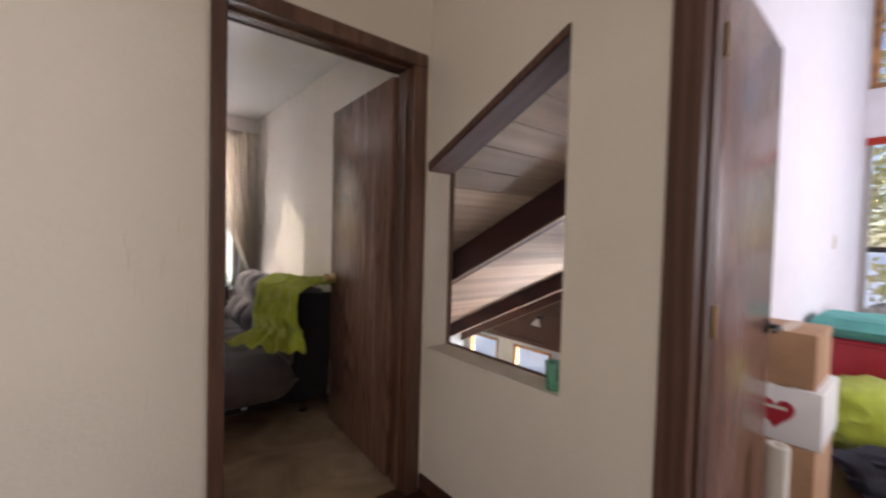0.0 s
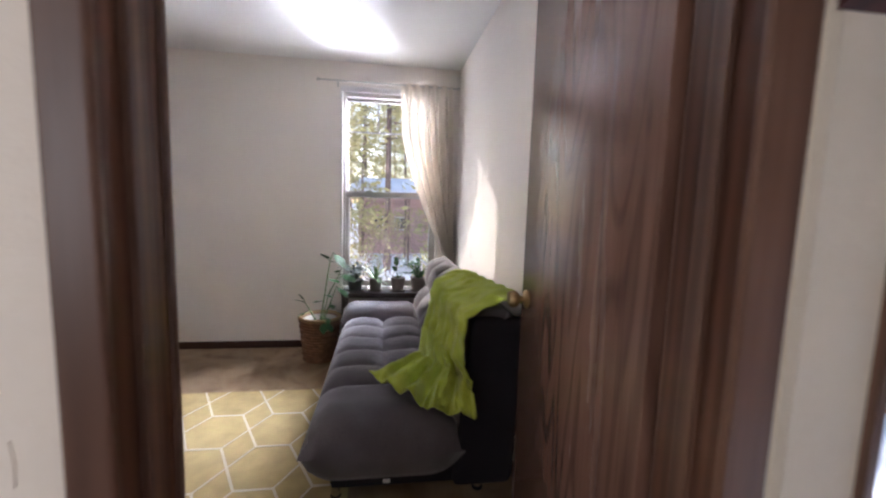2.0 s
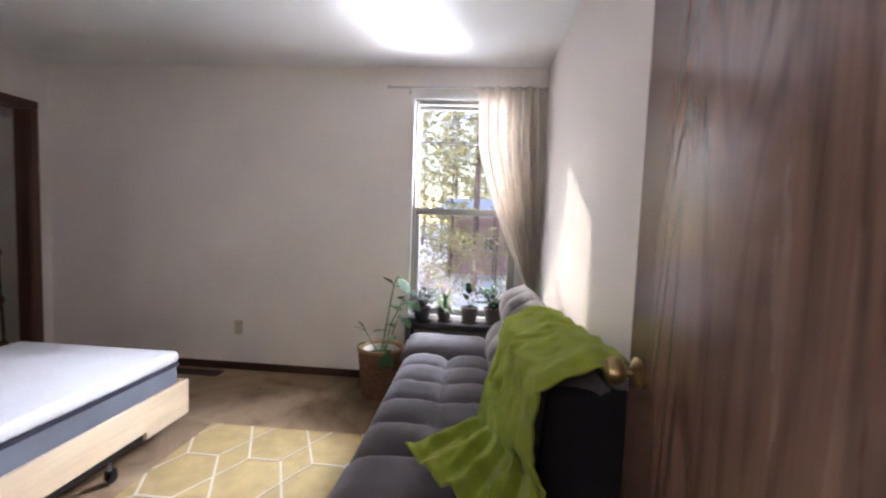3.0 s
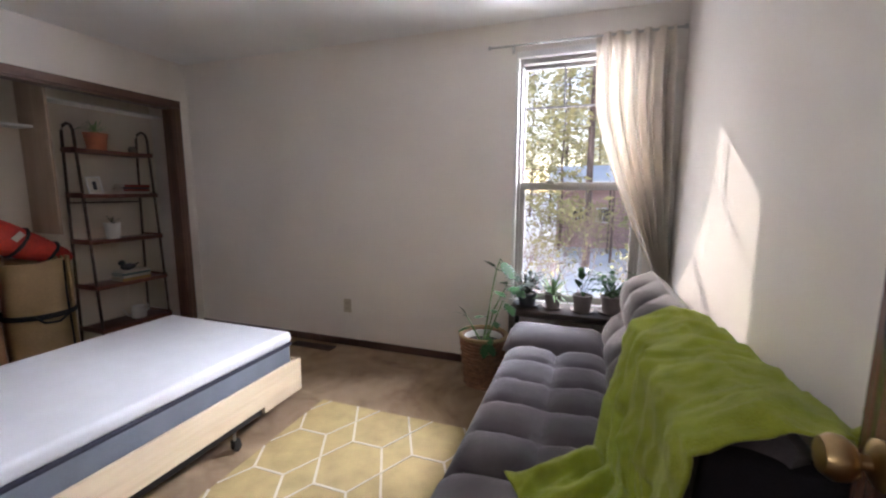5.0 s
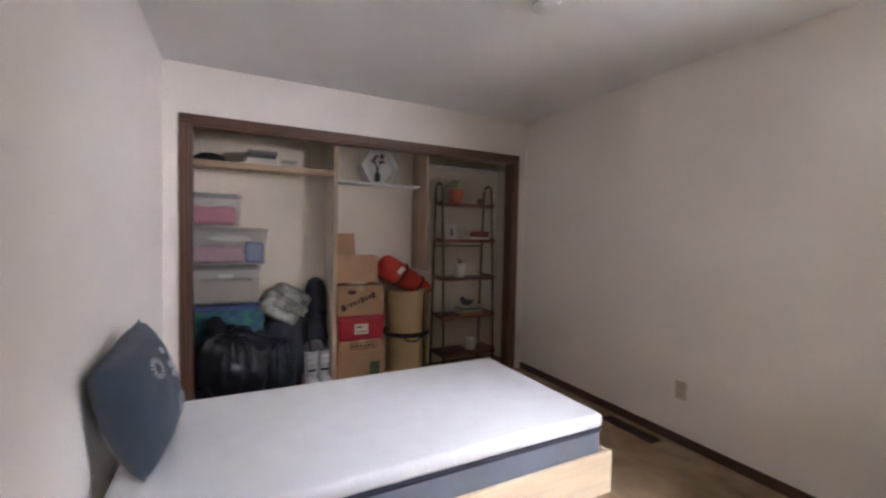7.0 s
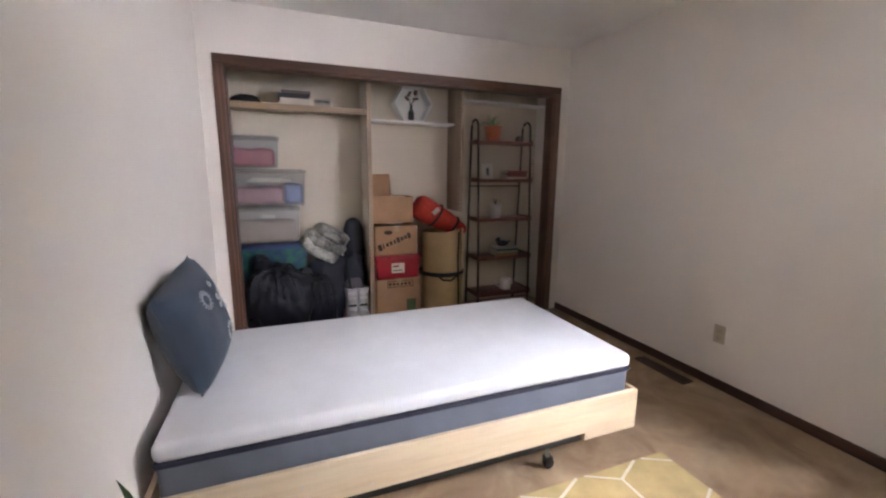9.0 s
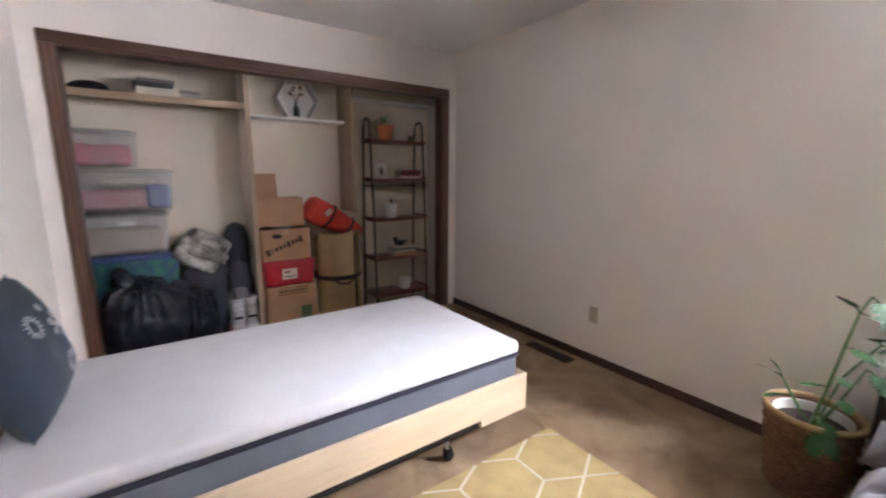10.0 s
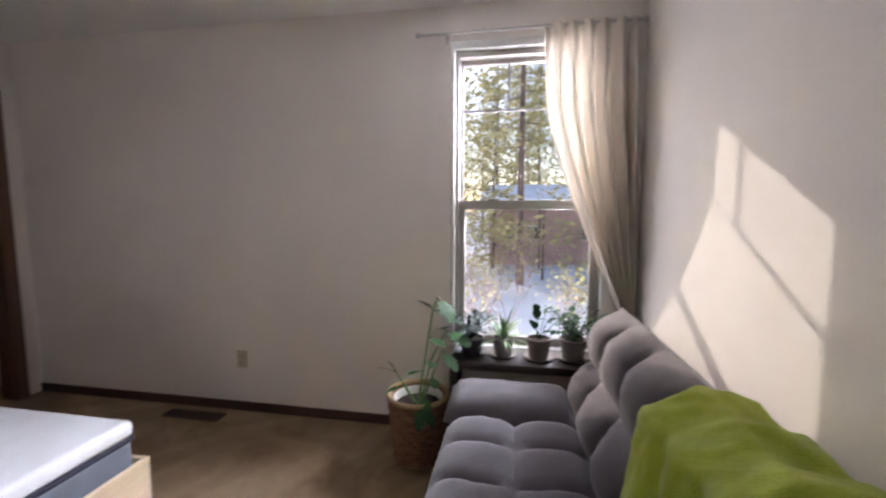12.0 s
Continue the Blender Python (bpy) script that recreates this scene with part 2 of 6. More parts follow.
M_DARKPOT = mat("dark_pot", (0.035, 0.037, 0.045), 0.5, vary=0.15, bump=0.1)
M_SOIL = mat("potting_soil", (0.035, 0.022, 0.014), 1.0, vary=0.4, bump=1, bscale=90)
M_LEAF = mat("green_leaf", (0.032, 0.085, 0.026), 0.6, vary=0.25, scale=9, bump=0.1, random_tint=0.2, spec=0.18)
M_LEAF2 = mat("pale_green_leaf", (0.13, 0.23, 0.075), 0.5, vary=0.25, scale=9, bump=0.1)
M_LEAFD = mat("dark_leaf", (0.022, 0.040, 0.026), 0.45, vary=0.3, scale=9, bump=0.1)
M_DRY = mat("dried_stems", (0.16, 0.10, 0.065), 0.9, vary=0.2)
M_WICKER = mat("woven_wicker", (0.24, 0.115, 0.065), 0.75, vary=0.3, scale=30, bump=0.3, bscale=120)
M_TABLE = wood("dark_side_table", (0.022, 0.016, 0.014), (0.045, 0.03, 0.025), 0.4, "x", 2)
M_PILLOW = mat("slate_blue_pillow", (0.030, 0.046, 0.070), 0.9, vary=0.14, bump=0.4, bscale=260, sheen=0.2)
M_THREAD = mat("pale_embroidery", (0.46, 0.47, 0.48), 0.9, bump=0.3)
M_PANEL = wood("brown_gable_panelling", (0.11, 0.06, 0.045), (0.15, 0.085, 0.062), 0.55, "z", 1, figure=0.1)
M_PINE = wood("pine_ceiling_plank", (0.42, 0.29, 0.19), (0.60, 0.44, 0.30), 0.5, "x", 0.8, figure=0.12)
pn_ = M_PINE.node_tree
pb_ = pn_.nodes["Principled BSDF"]
pg_, ph_, pr_ = pn_.nodes.new("ShaderNodeNewGeometry"), pn_.nodes.new("ShaderNodeHueSaturation"), pn_.nodes.new("ShaderNodeMapRange")
pr_.inputs[3].default_value, pr_.inputs[4].default_value = 0.62, 1.12
pn_.links.new(pg_.outputs["Random Per Island"], pr_.inputs[0])
pn_.links.new(pr_.outputs[0], ph_.inputs["Value"])
pn_.links.new(pb_.inputs["Base Color"].links[0].from_socket, ph_.inputs["Color"])
pn_.links.new(ph_.outputs[0], pb_.inputs["Base Color"])
M_BEAM = wood("dark_red_beam", (0.055, 0.013, 0.011), (0.095, 0.028, 0.022), 0.5, "y", 1)
M_MINT = mat("pale_mint_wall", (0.70, 0.74, 0.70), 0.7, vary=0.03, bump=0.08, bscale=100)
M_HONEY = wood("honey_window_wood", (0.38, 0.16, 0.05), (0.55, 0.26, 0.09), 0.4, "y", 2)
M_STUDY = mat("study_wall_paint", (0.72, 0.70, 0.74), 0.7, vary=0.03, bump=0.08, bscale=110)
M_BARK = mat("pine_bark", (0.20, 0.135, 0.11), 0.95, vary=0.35, scale=4, bump=0.8, bscale=14, stretch=(1, 1, 0.2))
M_NEEDLE = mat("sunlit_needles", (0.20, 0.23, 0.12), 0.8, vary=0.3, scale=0.8, bump=0, color2=(0.46, 0.40, 0.18))
nn_ = M_NEEDLE.node_tree
tn_ = nn_.nodes.new("ShaderNodeBsdfTranslucent")
tn_.inputs[0].default_value = (0.52, 0.46, 0.22, 1)
mn_ = nn_.nodes.new("ShaderNodeMixShader")
mn_.inputs[0].default_value = 0.5
nn_.links.new(nn_.nodes["Principled BSDF"].outputs[0], mn_.inputs[1])
nn_.links.new(tn_.outputs[0], mn_.inputs[2])
nn_.links.new(mn_.outputs[0], nn_.nodes["Material Output"].inputs[0])
M_TWIG = mat("bare_twigs", (0.30, 0.20, 0.17), 0.9, vary=0.25, bump=0.2)

# ---- building helpers ----


def box(x0, x1, y0, y1, z0, z1, bevel=0.0, seg=2, bm=None):
    """A box, with rounded edges where bevel is given."""
    b = bmesh.new()
    bmesh.ops.create_cube(b, size=1.0)
    b.transform(Matrix.LocRotScale(((x0 + x1) / 2, (y0 + y1) / 2, (z0 + z1) / 2), None, (abs(x1 - x0), abs(y1 - y0), abs(z1 - z0))))
    if bevel:
        bmesh.ops.bevel(b, geom=b.edges[:], offset=bevel, segments=seg, profile=0.5, affect="EDGES")
    return add(bm, b) if bm else b


def add(bm, other):
    """Adds other's geometry to bm."""
    me = bpy.data.meshes.new("tmp")
    other.to_mesh(me)
    other.free()
    bm.from_mesh(me)
    bpy.data.meshes.remove(me)
    return bm


def lathe(profile, cx=0, cy=0, z=0, seg=24, bm=None):
    """A turned body from (radius, height) pairs."""
    b = bmesh.new()
    rings = []
    for r, h in profile:
        if r < 1e-5:
            rings.append([b.verts.new((cx, cy, z + h))])
        else:
            rings.append([b.verts.new((cx + r * math.cos(2 * math.pi * i / seg), cy + r * math.sin(2 * math.pi * i / seg), z + h)) for i in range(seg)])
    for a, c in zip(rings, rings[1:]):
        for i in range(seg):
            j = (i + 1) % seg
            if len(a) == 1 and len(c) > 1:
                b.faces.new((a[0], c[j], c[i]))
            elif len(c) == 1 and len(a) > 1:
                b.faces.new((a[i], a[j], c[0]))
            elif len(a) > 1:
                b.faces.new((a[i], a[j], c[j], c[i]))
    bmesh.ops.recalc_face_normals(b, faces=b.faces[:])
    return add(bm, b) if bm else b


def tube(points, r, seg=8, bm=None, taper=1.0, closed=False):
    """A round bar along points; its radius falls to r * taper at the end."""
    b = bmesh.new()
    pts = [Vector(p) for p in points]
    n = len(pts)
    rings = []
    for i, p in enumerate(pts):
        d = (pts[(i + 1) % n] - pts[i - 1]) if closed else (pts[min(i + 1, n - 1)] - pts[max(i - 1, 0)])
        d.normalize()
        side = d.cross(Vector((0.31, 0.17, 0.93)))
        if side.length < 0.2:
            side = d.cross(Vector((1, 0, 0)))
        side.normalize()
        up = side.cross(d)
        rr = r * (1 + (taper - 1) * i / max(1, n - 1))
        rings.append([b.verts.new(p + rr * (math.cos(2 * math.pi * k / seg) * side + math.sin(2 * math.pi * k / seg) * up)) for k in range(seg)])
    for i in range(n if closed else n - 1):
        a, c = rings[i], rings[(i + 1) % n]
        for k in range(seg):
            b.faces.new((a[k], a[(k + 1) % seg], c[(k + 1) % seg], c[k]))
    if not closed:
        b.faces.new(rings[0][::-1])
        b.faces.new(rings[-1])
    return add(bm, b) if bm else b


def sheet(f, nu, nv, thick=0.0, bm=None):
    """A surface f(u, v), u and v from 0 to 1, given thickness along its normal."""
    b = bmesh.new()
    g = [[b.verts.new(f(i / nu, j / nv)) for j in range(nv + 1)] for i in range(nu + 1)]
    for i in range(nu):
        for j in range(nv):
            b.faces.new((g[i][j], g[i + 1][j], g[i + 1][j + 1], g[i][j + 1]))
    b.normal_update()
    if thick:
        k = [[b.verts.new(v.co - v.normal * thick) for v in row] for row in g]
        for i in range(nu):
            for j in range(nv):
                b.faces.new((k[i][j + 1], k[i + 1][j + 1], k[i + 1][j], k[i][j]))
        for i in range(nu):
            for j in (0, nv):
                b.faces.new((g[i][j], k[i][j], k[i + 1][j], g[i + 1][j]))
        for j in range(nv):
            for i in (0, nu):
                b.faces.new((g[i][j], g[i][j + 1], k[i][j + 1], k[i][j]))
        bmesh.ops.recalc_face_normals(b, faces=b.faces[:])
    return add(bm, b) if bm else b


def puff(lx, ly, h, nx, ny, groove=0.03, res=9, edge=0.10, p=0.45):
    """A tufted cushion lx by ly, h thick, with nx by ny puffs, standing on z = 0 round its centre."""
    b = bmesh.new()
    nu, nv = nx * res, ny * res

    def pt(i, j, top):
        u, v = i / nu, j / nv
        x, y = (u - 0.5) * lx, (v - 0.5) * ly
        du, dv = min(u, 1 - u) * lx / edge, min(v, 1 - v) * ly / edge
        e = (1 - (1 - min(1, du)) ** 2) ** 0.5 * (1 - (1 - min(1, dv)) ** 2) ** 0.5
        t = (abs(math.sin(math.pi * u * nx)) ** p if nx > 1 else 1) * (abs(math.sin(math.pi * v * ny)) ** p if ny > 1 else 1)
        w = 0.008 * noise.noise(Vector((x * 9, y * 9, h * 31))) + 0.010 * abs(noise.noise(Vector((x * 22, y * 13, h * 17))))
        if top:
            return (x, y, h * 0.5 + (h * 0.5 - groove * (1 - t) + w) * e)
        return (x, y, h * 0.5 - h * 0.5 * e)
    tp = [[b.verts.new(pt(i, j, True)) for j in range(nv + 1)] for i in range(nu + 1)]
    bt = [[tp[i][j] if i in (0, nu) or j in (0, nv) else b.verts.new(pt(i, j, False)) for j in range(nv + 1)] for i in range(nu + 1)]
    for i in range(nu):
        for j in range(nv):
            b.faces.new((tp[i][j], tp[i + 1][j], tp[i + 1][j + 1], tp[i][j + 1]))
            q = [bt[i][j + 1], bt[i + 1][j + 1], bt[i + 1][j], bt[i][j]]
            if len(set(q) & {tp[i][j], tp[i + 1][j], tp[i + 1][j + 1], tp[i][j + 1]}) < 4:
                b.faces.new(q)
    return b


def finish(name, bm, material, smooth):
    me = bpy.data.meshes.new(name)
    bm.to_mesh(me)
    bm.free()
    if smooth:
        me.polygons.foreach_set("use_smooth", [True] * len(me.polygons))
        if smooth != "all":
            me.set_sharp_from_angle(angle=radians(38))
    me.materials.append(material)
    return me


def thing(name, at, label, category, group="", kind="", turn=0.0):
    """An Empty at the base of a thing."""
    ob = new(name)
    ob.empty_display_size = 0.1
    ob.matrix_world = pose(*at, 0, 0, turn)
    return tagged(ob, label, category, group, kind)


def root_matrix(ob):
    while ob.parent:
        ob = ob.parent
    return ob.matrix_basis


def part(name, bm, material, parent, label="", smooth=True, local=False, kind=""):
    """Links a bmesh in world places (or in its thing's own) as one mesh under a thing or a part."""
    if not local:
        bm.transform(root_matrix(parent).inverted())
    ob = new(name, finish(name, bm, material, smooth))
    ob.parent = parent
    return tagged(ob, label, kind=kind)


def solid(name, bm, material, label="", category="", group="", kind="", smooth=True):
    """A thing or a piece of the setting that is one mesh."""
    return tagged(new(name, finish(name, bm, material, smooth)), label, category, group, kind)


def structure(name, bm, material, label="", category="", smooth=False):
    return solid(name, bm, material, label, category, kind="structure", smooth=smooth)


# ---- the plan ----
XW, XE, YN, YS, YH, CEIL = -2.63, 1.395, 5.33, 2.35, 2.235, 2.43
XT = 1.339            # hall wall with the slanted opening
DX0, DX1, DH = 0.455, 1.245, 2.03
WX0, WX1, WZ0, WZ1 = 0.40, 1.225, 0.53, 2.205
CY0, CY1, CH, XC = 2.50, 5.178, 2.035, -3.13   # closet opening and its back
XG, YL, FL = 6.4, 7.4, -3.0                    # house's far wall, living room's low wall and floor

structure("floor", box(XC, 1.45, 2.30, YN, -0.06, 0.0), M_CARPET, "beige cut-pile carpet with brushed vacuum streaks", "floor")
structure("ceiling", box(XC - 0.1, 1.52, YH, YN + 0.16, CEIL, CEIL + 0.1), M_CEIL, "flat white textured bedroom ceiling", "ceiling")
wn_ = box(XC - 0.1, WX0, YN, YN + 0.16, -3.0, CEIL)
box(WX1, XE + 0.12, YN, YN + 0.16, -3.0, CEIL, bm=wn_)
box(WX0, WX1, YN, YN + 0.16, -3.0, WZ0, bm=wn_)
box(WX0, WX1, YN, YN + 0.16, WZ1, CEIL, bm=wn_)
structure("wall_north", wn_, M_WALL, "off-white painted drywall round a tall window", "wall")
structure("wall_east", box(XE, XE + 0.12, YS, YN, -3.0, CEIL), M_WALL, "off-white painted drywall behind the sofa", "wall")
ws = box(XC - 0.1, DX0 - 0.02, YH, YS, -0.3, CEIL)
box(DX0 - 0.02, DX1 + 0.02, YH, YS, DH + 0.02, CEIL, bm=ws)
box(DX1 + 0.02, XE + 0.12, YH, YS, -0.3, CEIL, bm=ws)
structure("wall_south", ws, M_WALL, "off-white painted drywall with a doorway", "wall")
ww = box(XW - 0.11, XW, YS, CY0, 0, CEIL)
box(XW - 0.11, XW, CY1, YN, 0, CEIL, bm=ww)
box(XW - 0.11, XW, CY0, CY1, CH, CEIL, bm=ww)
structure("wall_west", ww, M_WALL, "off-white painted drywall over a wide closet opening", "wall")
structure("closet_back_wall", box(XC - 0.1, XC, YS, YN, 0, CEIL), M_CLOSET, "cream painted closet back wall", "wall")

# ---- hall shell ----
hx0, hy0, HC = -1.6, -2.0, 2.43
structure("hall_subfloor", box(hx0, XT + 0.11, hy0, 2.30, -0.12, -0.012), M_PLANKF, "dark wood hall floor underlay", "floor")
structure("hall_ceiling", box(hx0 - 0.1, XT + 0.11, hy0 - 0.1, YH, HC, HC + 0.1), M_CEIL, "white hall ceiling", "ceiling")
# unseen wall; its opening is invented to go with the hall's fill lamp
hw = box(hx0 - 0.1, hx0, hy0, -1.0, -0.1, HC)
box(hx0 - 0.1, hx0, 0.4, YH, -0.1, HC, bm=hw)
box(hx0 - 0.1, hx0, -1.0, 0.4, -0.1, 0.8, bm=hw)
box(hx0 - 0.1, hx0, -1.0, 0.4, 2.2, HC, bm=hw)
structure("wall_hall_west", hw, M_HALL, "unseen cream plastered hall wall with an added opening for fill light", "wall")
structure("wall_hall_south", box(hx0 - 0.1, XT + 0.11, hy0 - 0.12, hy0, -0.1, HC), M_HALL, "cream plastered hall wall", "wall")
structure("hall_wall_face", box(hx0, DX0 - 0.02, YH - 0.012, YH - 0.002, -0.01, HC), M_HALL, "cream hall plaster with faint trowel drips", "wall")
hf = box(DX1 + 0.02, XT, YH - 0.012, YH - 0.002, -0.01, HC)
box(DX0 - 0.02, DX1 + 0.02, YH - 0.012, YH - 0.002, DH + 0.02, HC, bm=hf)
structure("hall_wall_face", hf, M_HALL, "cream hall plaster over the doorway", "wall")

# hall wall with the slanted opening, built of prisms round it
TY0, TY1, TZ0, TZL, TZH = 1.45, 2.205, 0.70, 1.56, 1.93
D2Y0, D2Y1 = 0.27, 1.045


def prism(poly, x0, x1, bm=None):
    """A body with an outline in y and z between two x."""
    b = bmesh.new()
    a = [b.verts.new((x0, y, z)) for y, z in poly]
    c = [b.verts.new((x1, y, z)) for y, z in poly]
    b.faces.new(a)
    b.faces.new(c[::-1])
    for i in range(len(poly)):
        j = (i + 1) % len(poly)
        b.faces.new((a[j], a[i], c[i], c[j]))
    bmesh.ops.recalc_face_normals(b, faces=b.faces[:])
    return add(bm, b) if bm else b


XT1 = XT + 0.13
wt = prism([(D2Y1, 0), (TY0, 0), (TY0, HC), (D2Y1, HC)], XT, XT1)
prism([(TY0, -0.1), (TY1, -0.1), (TY1, TZ0), (TY0, TZ0)], XT, XT1, wt)
prism([(TY1, -0.1), (YH - 0.012, -0.1), (YH - 0.012, HC), (TY1, HC)], XT, XT1, wt)
prism([(TY0, TZH), (TY1, TZL), (TY1, HC), (TY0, HC)], XT, XT1, wt)
prism([(D2Y0, DH + 0.02), (D2Y1, DH + 0.02), (D2Y1, HC), (D2Y0, HC)], XT, XT1, wt)
prism([(hy0, -0.1), (D2Y0, -0.1), (D2Y0, HC), (hy0, HC)], XT, XT1, wt)
structure("wall_hall_east", wt, M_HALL, "cream plastered hall wall with a slanted opening", "wall")
tr = prism([(TY0, TZH), (TY1, TZL), (TY1 + 0.004, TZL + 0.028), (TY0, TZH + 0.03)], XT - 0.012, XT1 + 0.012)
structure("trim", tr, M_TRIM, "dark wood edge along the slanted top", "trim")
structure("trim", prism([(TY0, TZH - 0.012), (TY1, TZL - 0.012), (TY1, TZL - 0.001), (TY0, TZH - 0.001)], XT - 0.010, XT1 + 0.010), M_BEAM, "dark wood lining under the slanted top", "trim")
structure("trim", box(XT1 - 0.004, XT1 + 0.014, TY1 - 0.014, TY1 + 0.02, TZ0, TZL + 0.02), M_TRIM, "thin dark wood edging of the opening", "trim")
structure("trim", box(XT1 - 0.004, XT1 + 0.014, TY0, TY1, TZ0 - 0.03, TZ0 + 0.006), M_TRIM, "thin dark wood edging under the opening", "trim")
structure("baseboard", box(XT - 0.014, XT, D2Y1 + 0.085, YH - 0.014, 0, 0.075, 0.004), M_BASE, "dark wood hall baseboard", "baseboard")
structure("baseboard", box(hx0, DX0 - 0.075, YH - 0.028, YH - 0.013, 0, 0.075, 0.004), M_BASE, "dark wood hall baseboard", "baseboard")

# ---- living room below and study ----
RS = (TZH - TZL) / (TY1 - TY0)          # roof slope


def roof(y):
    return TZL + 0.06 + RS * (TY1 - y)


YP = 1.22                               # wall between study and living room
structure("wall_gable_upper", prism([(YP, -0.76), (YL, -0.76), (YL, roof(YL) + 0.05), (YP, roof(YP))], XG, XG + 0.12), M_PANEL, "brown wood panelled upper gable wall", "wall")
gl = bmesh.new()
ys = (YP, 2.75, 3.62, 3.9, 4.76, 5.05, 5.93, 6.35, 7.2, YL)
for i in range(0, len(ys), 2):
    box(XG, XG + 0.12, ys[i], ys[i + 1], FL, -0.76, bm=gl)
for i in range(1, len(ys) - 1, 2):
    box(XG, XG + 0.12, ys[i], ys[i + 1], FL, -2.17, bm=gl)
    box(XG, XG + 0.12, ys[i], ys[i + 1], -0.85, -0.76, bm=gl)
structure("wall_gable_lower", gl, M_MINT, "pale mint wall with a row of windows", "wall")
structure("wall_living_north", box(1.515, XG + 0.12, YL, YL + 0.12, FL, -0.5), M_MINT, "pale mint low wall", "wall")
structure("wall_living_west", box(XT1 - 0.02, XT1, YP, YS, FL, -0.1), M_MINT, "pale wall under the hall opening", "wall")
structure("wall_living_west", box(XE + 0.122, XE + 0.13, YS, YL, FL, 1.7), M_MINT, "pale living room wall", "wall")
structure("floor_living", box(1.4, XG, YP, YL, FL - 0.1, FL), M_PLANKF, "dark wood living room floor", "floor")
structure("trim", box(XG - 0.03, XG, YP, YL, -0.78, -0.70), M_TRIMH, "dark wood rail under the gable panelling", "trim")
for i in range(1, len(ys) - 1, 2):
    y0, y1 = ys[i], ys[i + 1]
    w = thing("window", (XG, (y0 + y1) / 2, -2.17), "wood-framed living room window facing the snow", "window", "living room windows", "structure")
    part("frame", box(XG - 0.015, XG + 0.10, y0, y0 + 0.05, -2.17, -0.85, 0.006), M_HONEY, w)
    part("frame", box(XG - 0.015, XG + 0.10, y1 - 0.05, y1, -2.17, -0.85, 0.006), M_HONEY, w)
    part("frame", box(XG - 0.015, XG + 0.10, y0 + 0.05, y1 - 0.05, -0.90, -0.85, 0.006), M_HONEY, w)
    part("sill", box(XG - 0.06, XG + 0.10, y0 - 0.03, y1 + 0.03, -2.20, -2.12, 0.01), M_HONEY, w, "sunlit honey-coloured sill")
    pane = part("pane", box(XG + 0.05, XG + 0.056, y0 + 0.05, y1 - 0.05, -2.12, -0.90), M_GLASS, w, "clear glass", smooth=False)
    pane.visible_shadow = False
# vaulted ceiling of planks between dark beams
cl = bmesh.new()
y = YP
while y < YL:
    y1 = min(y + 0.17, YL)
    prism([(y, roof(y)), (y1 - 0.007, roof(y1 - 0.007)), (y1 - 0.007, roof(y1) + 0.05), (y, roof(y) + 0.05)], XT1, XG, cl)
    y = y1
prism([(YP, roof(YP) + 0.02), (YL, roof(YL) + 0.02), (YL, roof(YL) + 0.2), (YP, roof(YP) + 0.2)], XT1 - 0.05, XG + 0.3, cl)
structure("ceiling_vault", cl, M_PINE, "sloping pine plank ceiling", "ceiling")
for x, d, w in ((2.45, 0.24, 0.11), (5.0, 0.22, 0.10), (6.33, 0.16, 0.05)):
    structure("beam", prism([(YP, roof(YP) - d), (YL, roof(YL) - d), (YL, roof(YL) + 0.01), (YP, roof(YP) + 0.01)], x - w / 2, x + w / 2), M_BEAM, "dark red stained sloping roof beam", "beam")
    structure("trim", prism([(YP, roof(YP) - d - 0.012), (YL, roof(YL) - d - 0.012), (YL, roof(YL) - d - 0.002), (YP, roof(YP) - d - 0.002)], x - w / 2 - 0.012, x - w / 2 + 0.02), M_OAK, "pale edge strip under the beam", "trim")

# study
SC = 3.9
structure("floor_study", box(XT1, XG, -2.1, YP, -0.1, 0.0), M_PLANKF, "dark study floor", "floor")
structure("wall_study_north", box(XT1, XG, YP - 0.02, YP - 0.001, 0.0, SC), M_STUDY, "pale lilac-white study wall", "wall")
structure("wall_study_south", box(XT1, XG, -2.2, -2.1, 0.0, SC), M_STUDY, "pale study wall", "wall")
structure("ceiling_study", box(XT1, XG + 0.12, -2.2, YP + 0.02, SC, SC + 0.1), M_CEIL, "white study ceiling", "ceiling")
structure("wall_study_west", box(XT + 0.02, XT1, -2.1, YP, HC + 0.1, SC), M_STUDY, "pale wall over the study door", "wall")
sw = box(XG, XG + 0.12, 1.17, YP, 0, SC)
box(XG, XG + 0.12, -2.1, -0.7, 0, SC, bm=sw)
box(XG, XG + 0.12, -0.7, 1.17, 0, 0.45, bm=sw)
box(XG, XG + 0.12, -0.7, 1.17, 2.36, 2.95, bm=sw)
structure("wall_study_east", sw, M_STUDY, "pale study wall with tall windows", "wall")
w = thing("window", (XG, 0.2, 0.45), "tall study window with a red blind edge", "window", kind="structure")
part("frame", box(XG - 0.01, XG + 0.08, 1.12, 1.17, 0.45, 2.36, 0.005), M_WFRAME, w)
part("frame", box(XG - 0.01, XG + 0.08, -0.7, -0.65, 0.45, 2.36, 0.005), M_WFRAME, w)
part("rail", box(XG - 0.005, XG + 0.07, -0.65, 1.12, 1.19, 1.25, 0.005), M_BLACKM, w)
part("blind", box(XG - 0.03, XG - 0.012, -0.7, 1.17, 2.32, 2.40, 0.004), M_REDC, w, "rolled red blind")
pane = part("pane", box(XG + 0.04, XG + 0.046, -0.65, 1.12, 0.45, 2.32), M_GLASS, w, smooth=False)
pane.visible_shadow = False
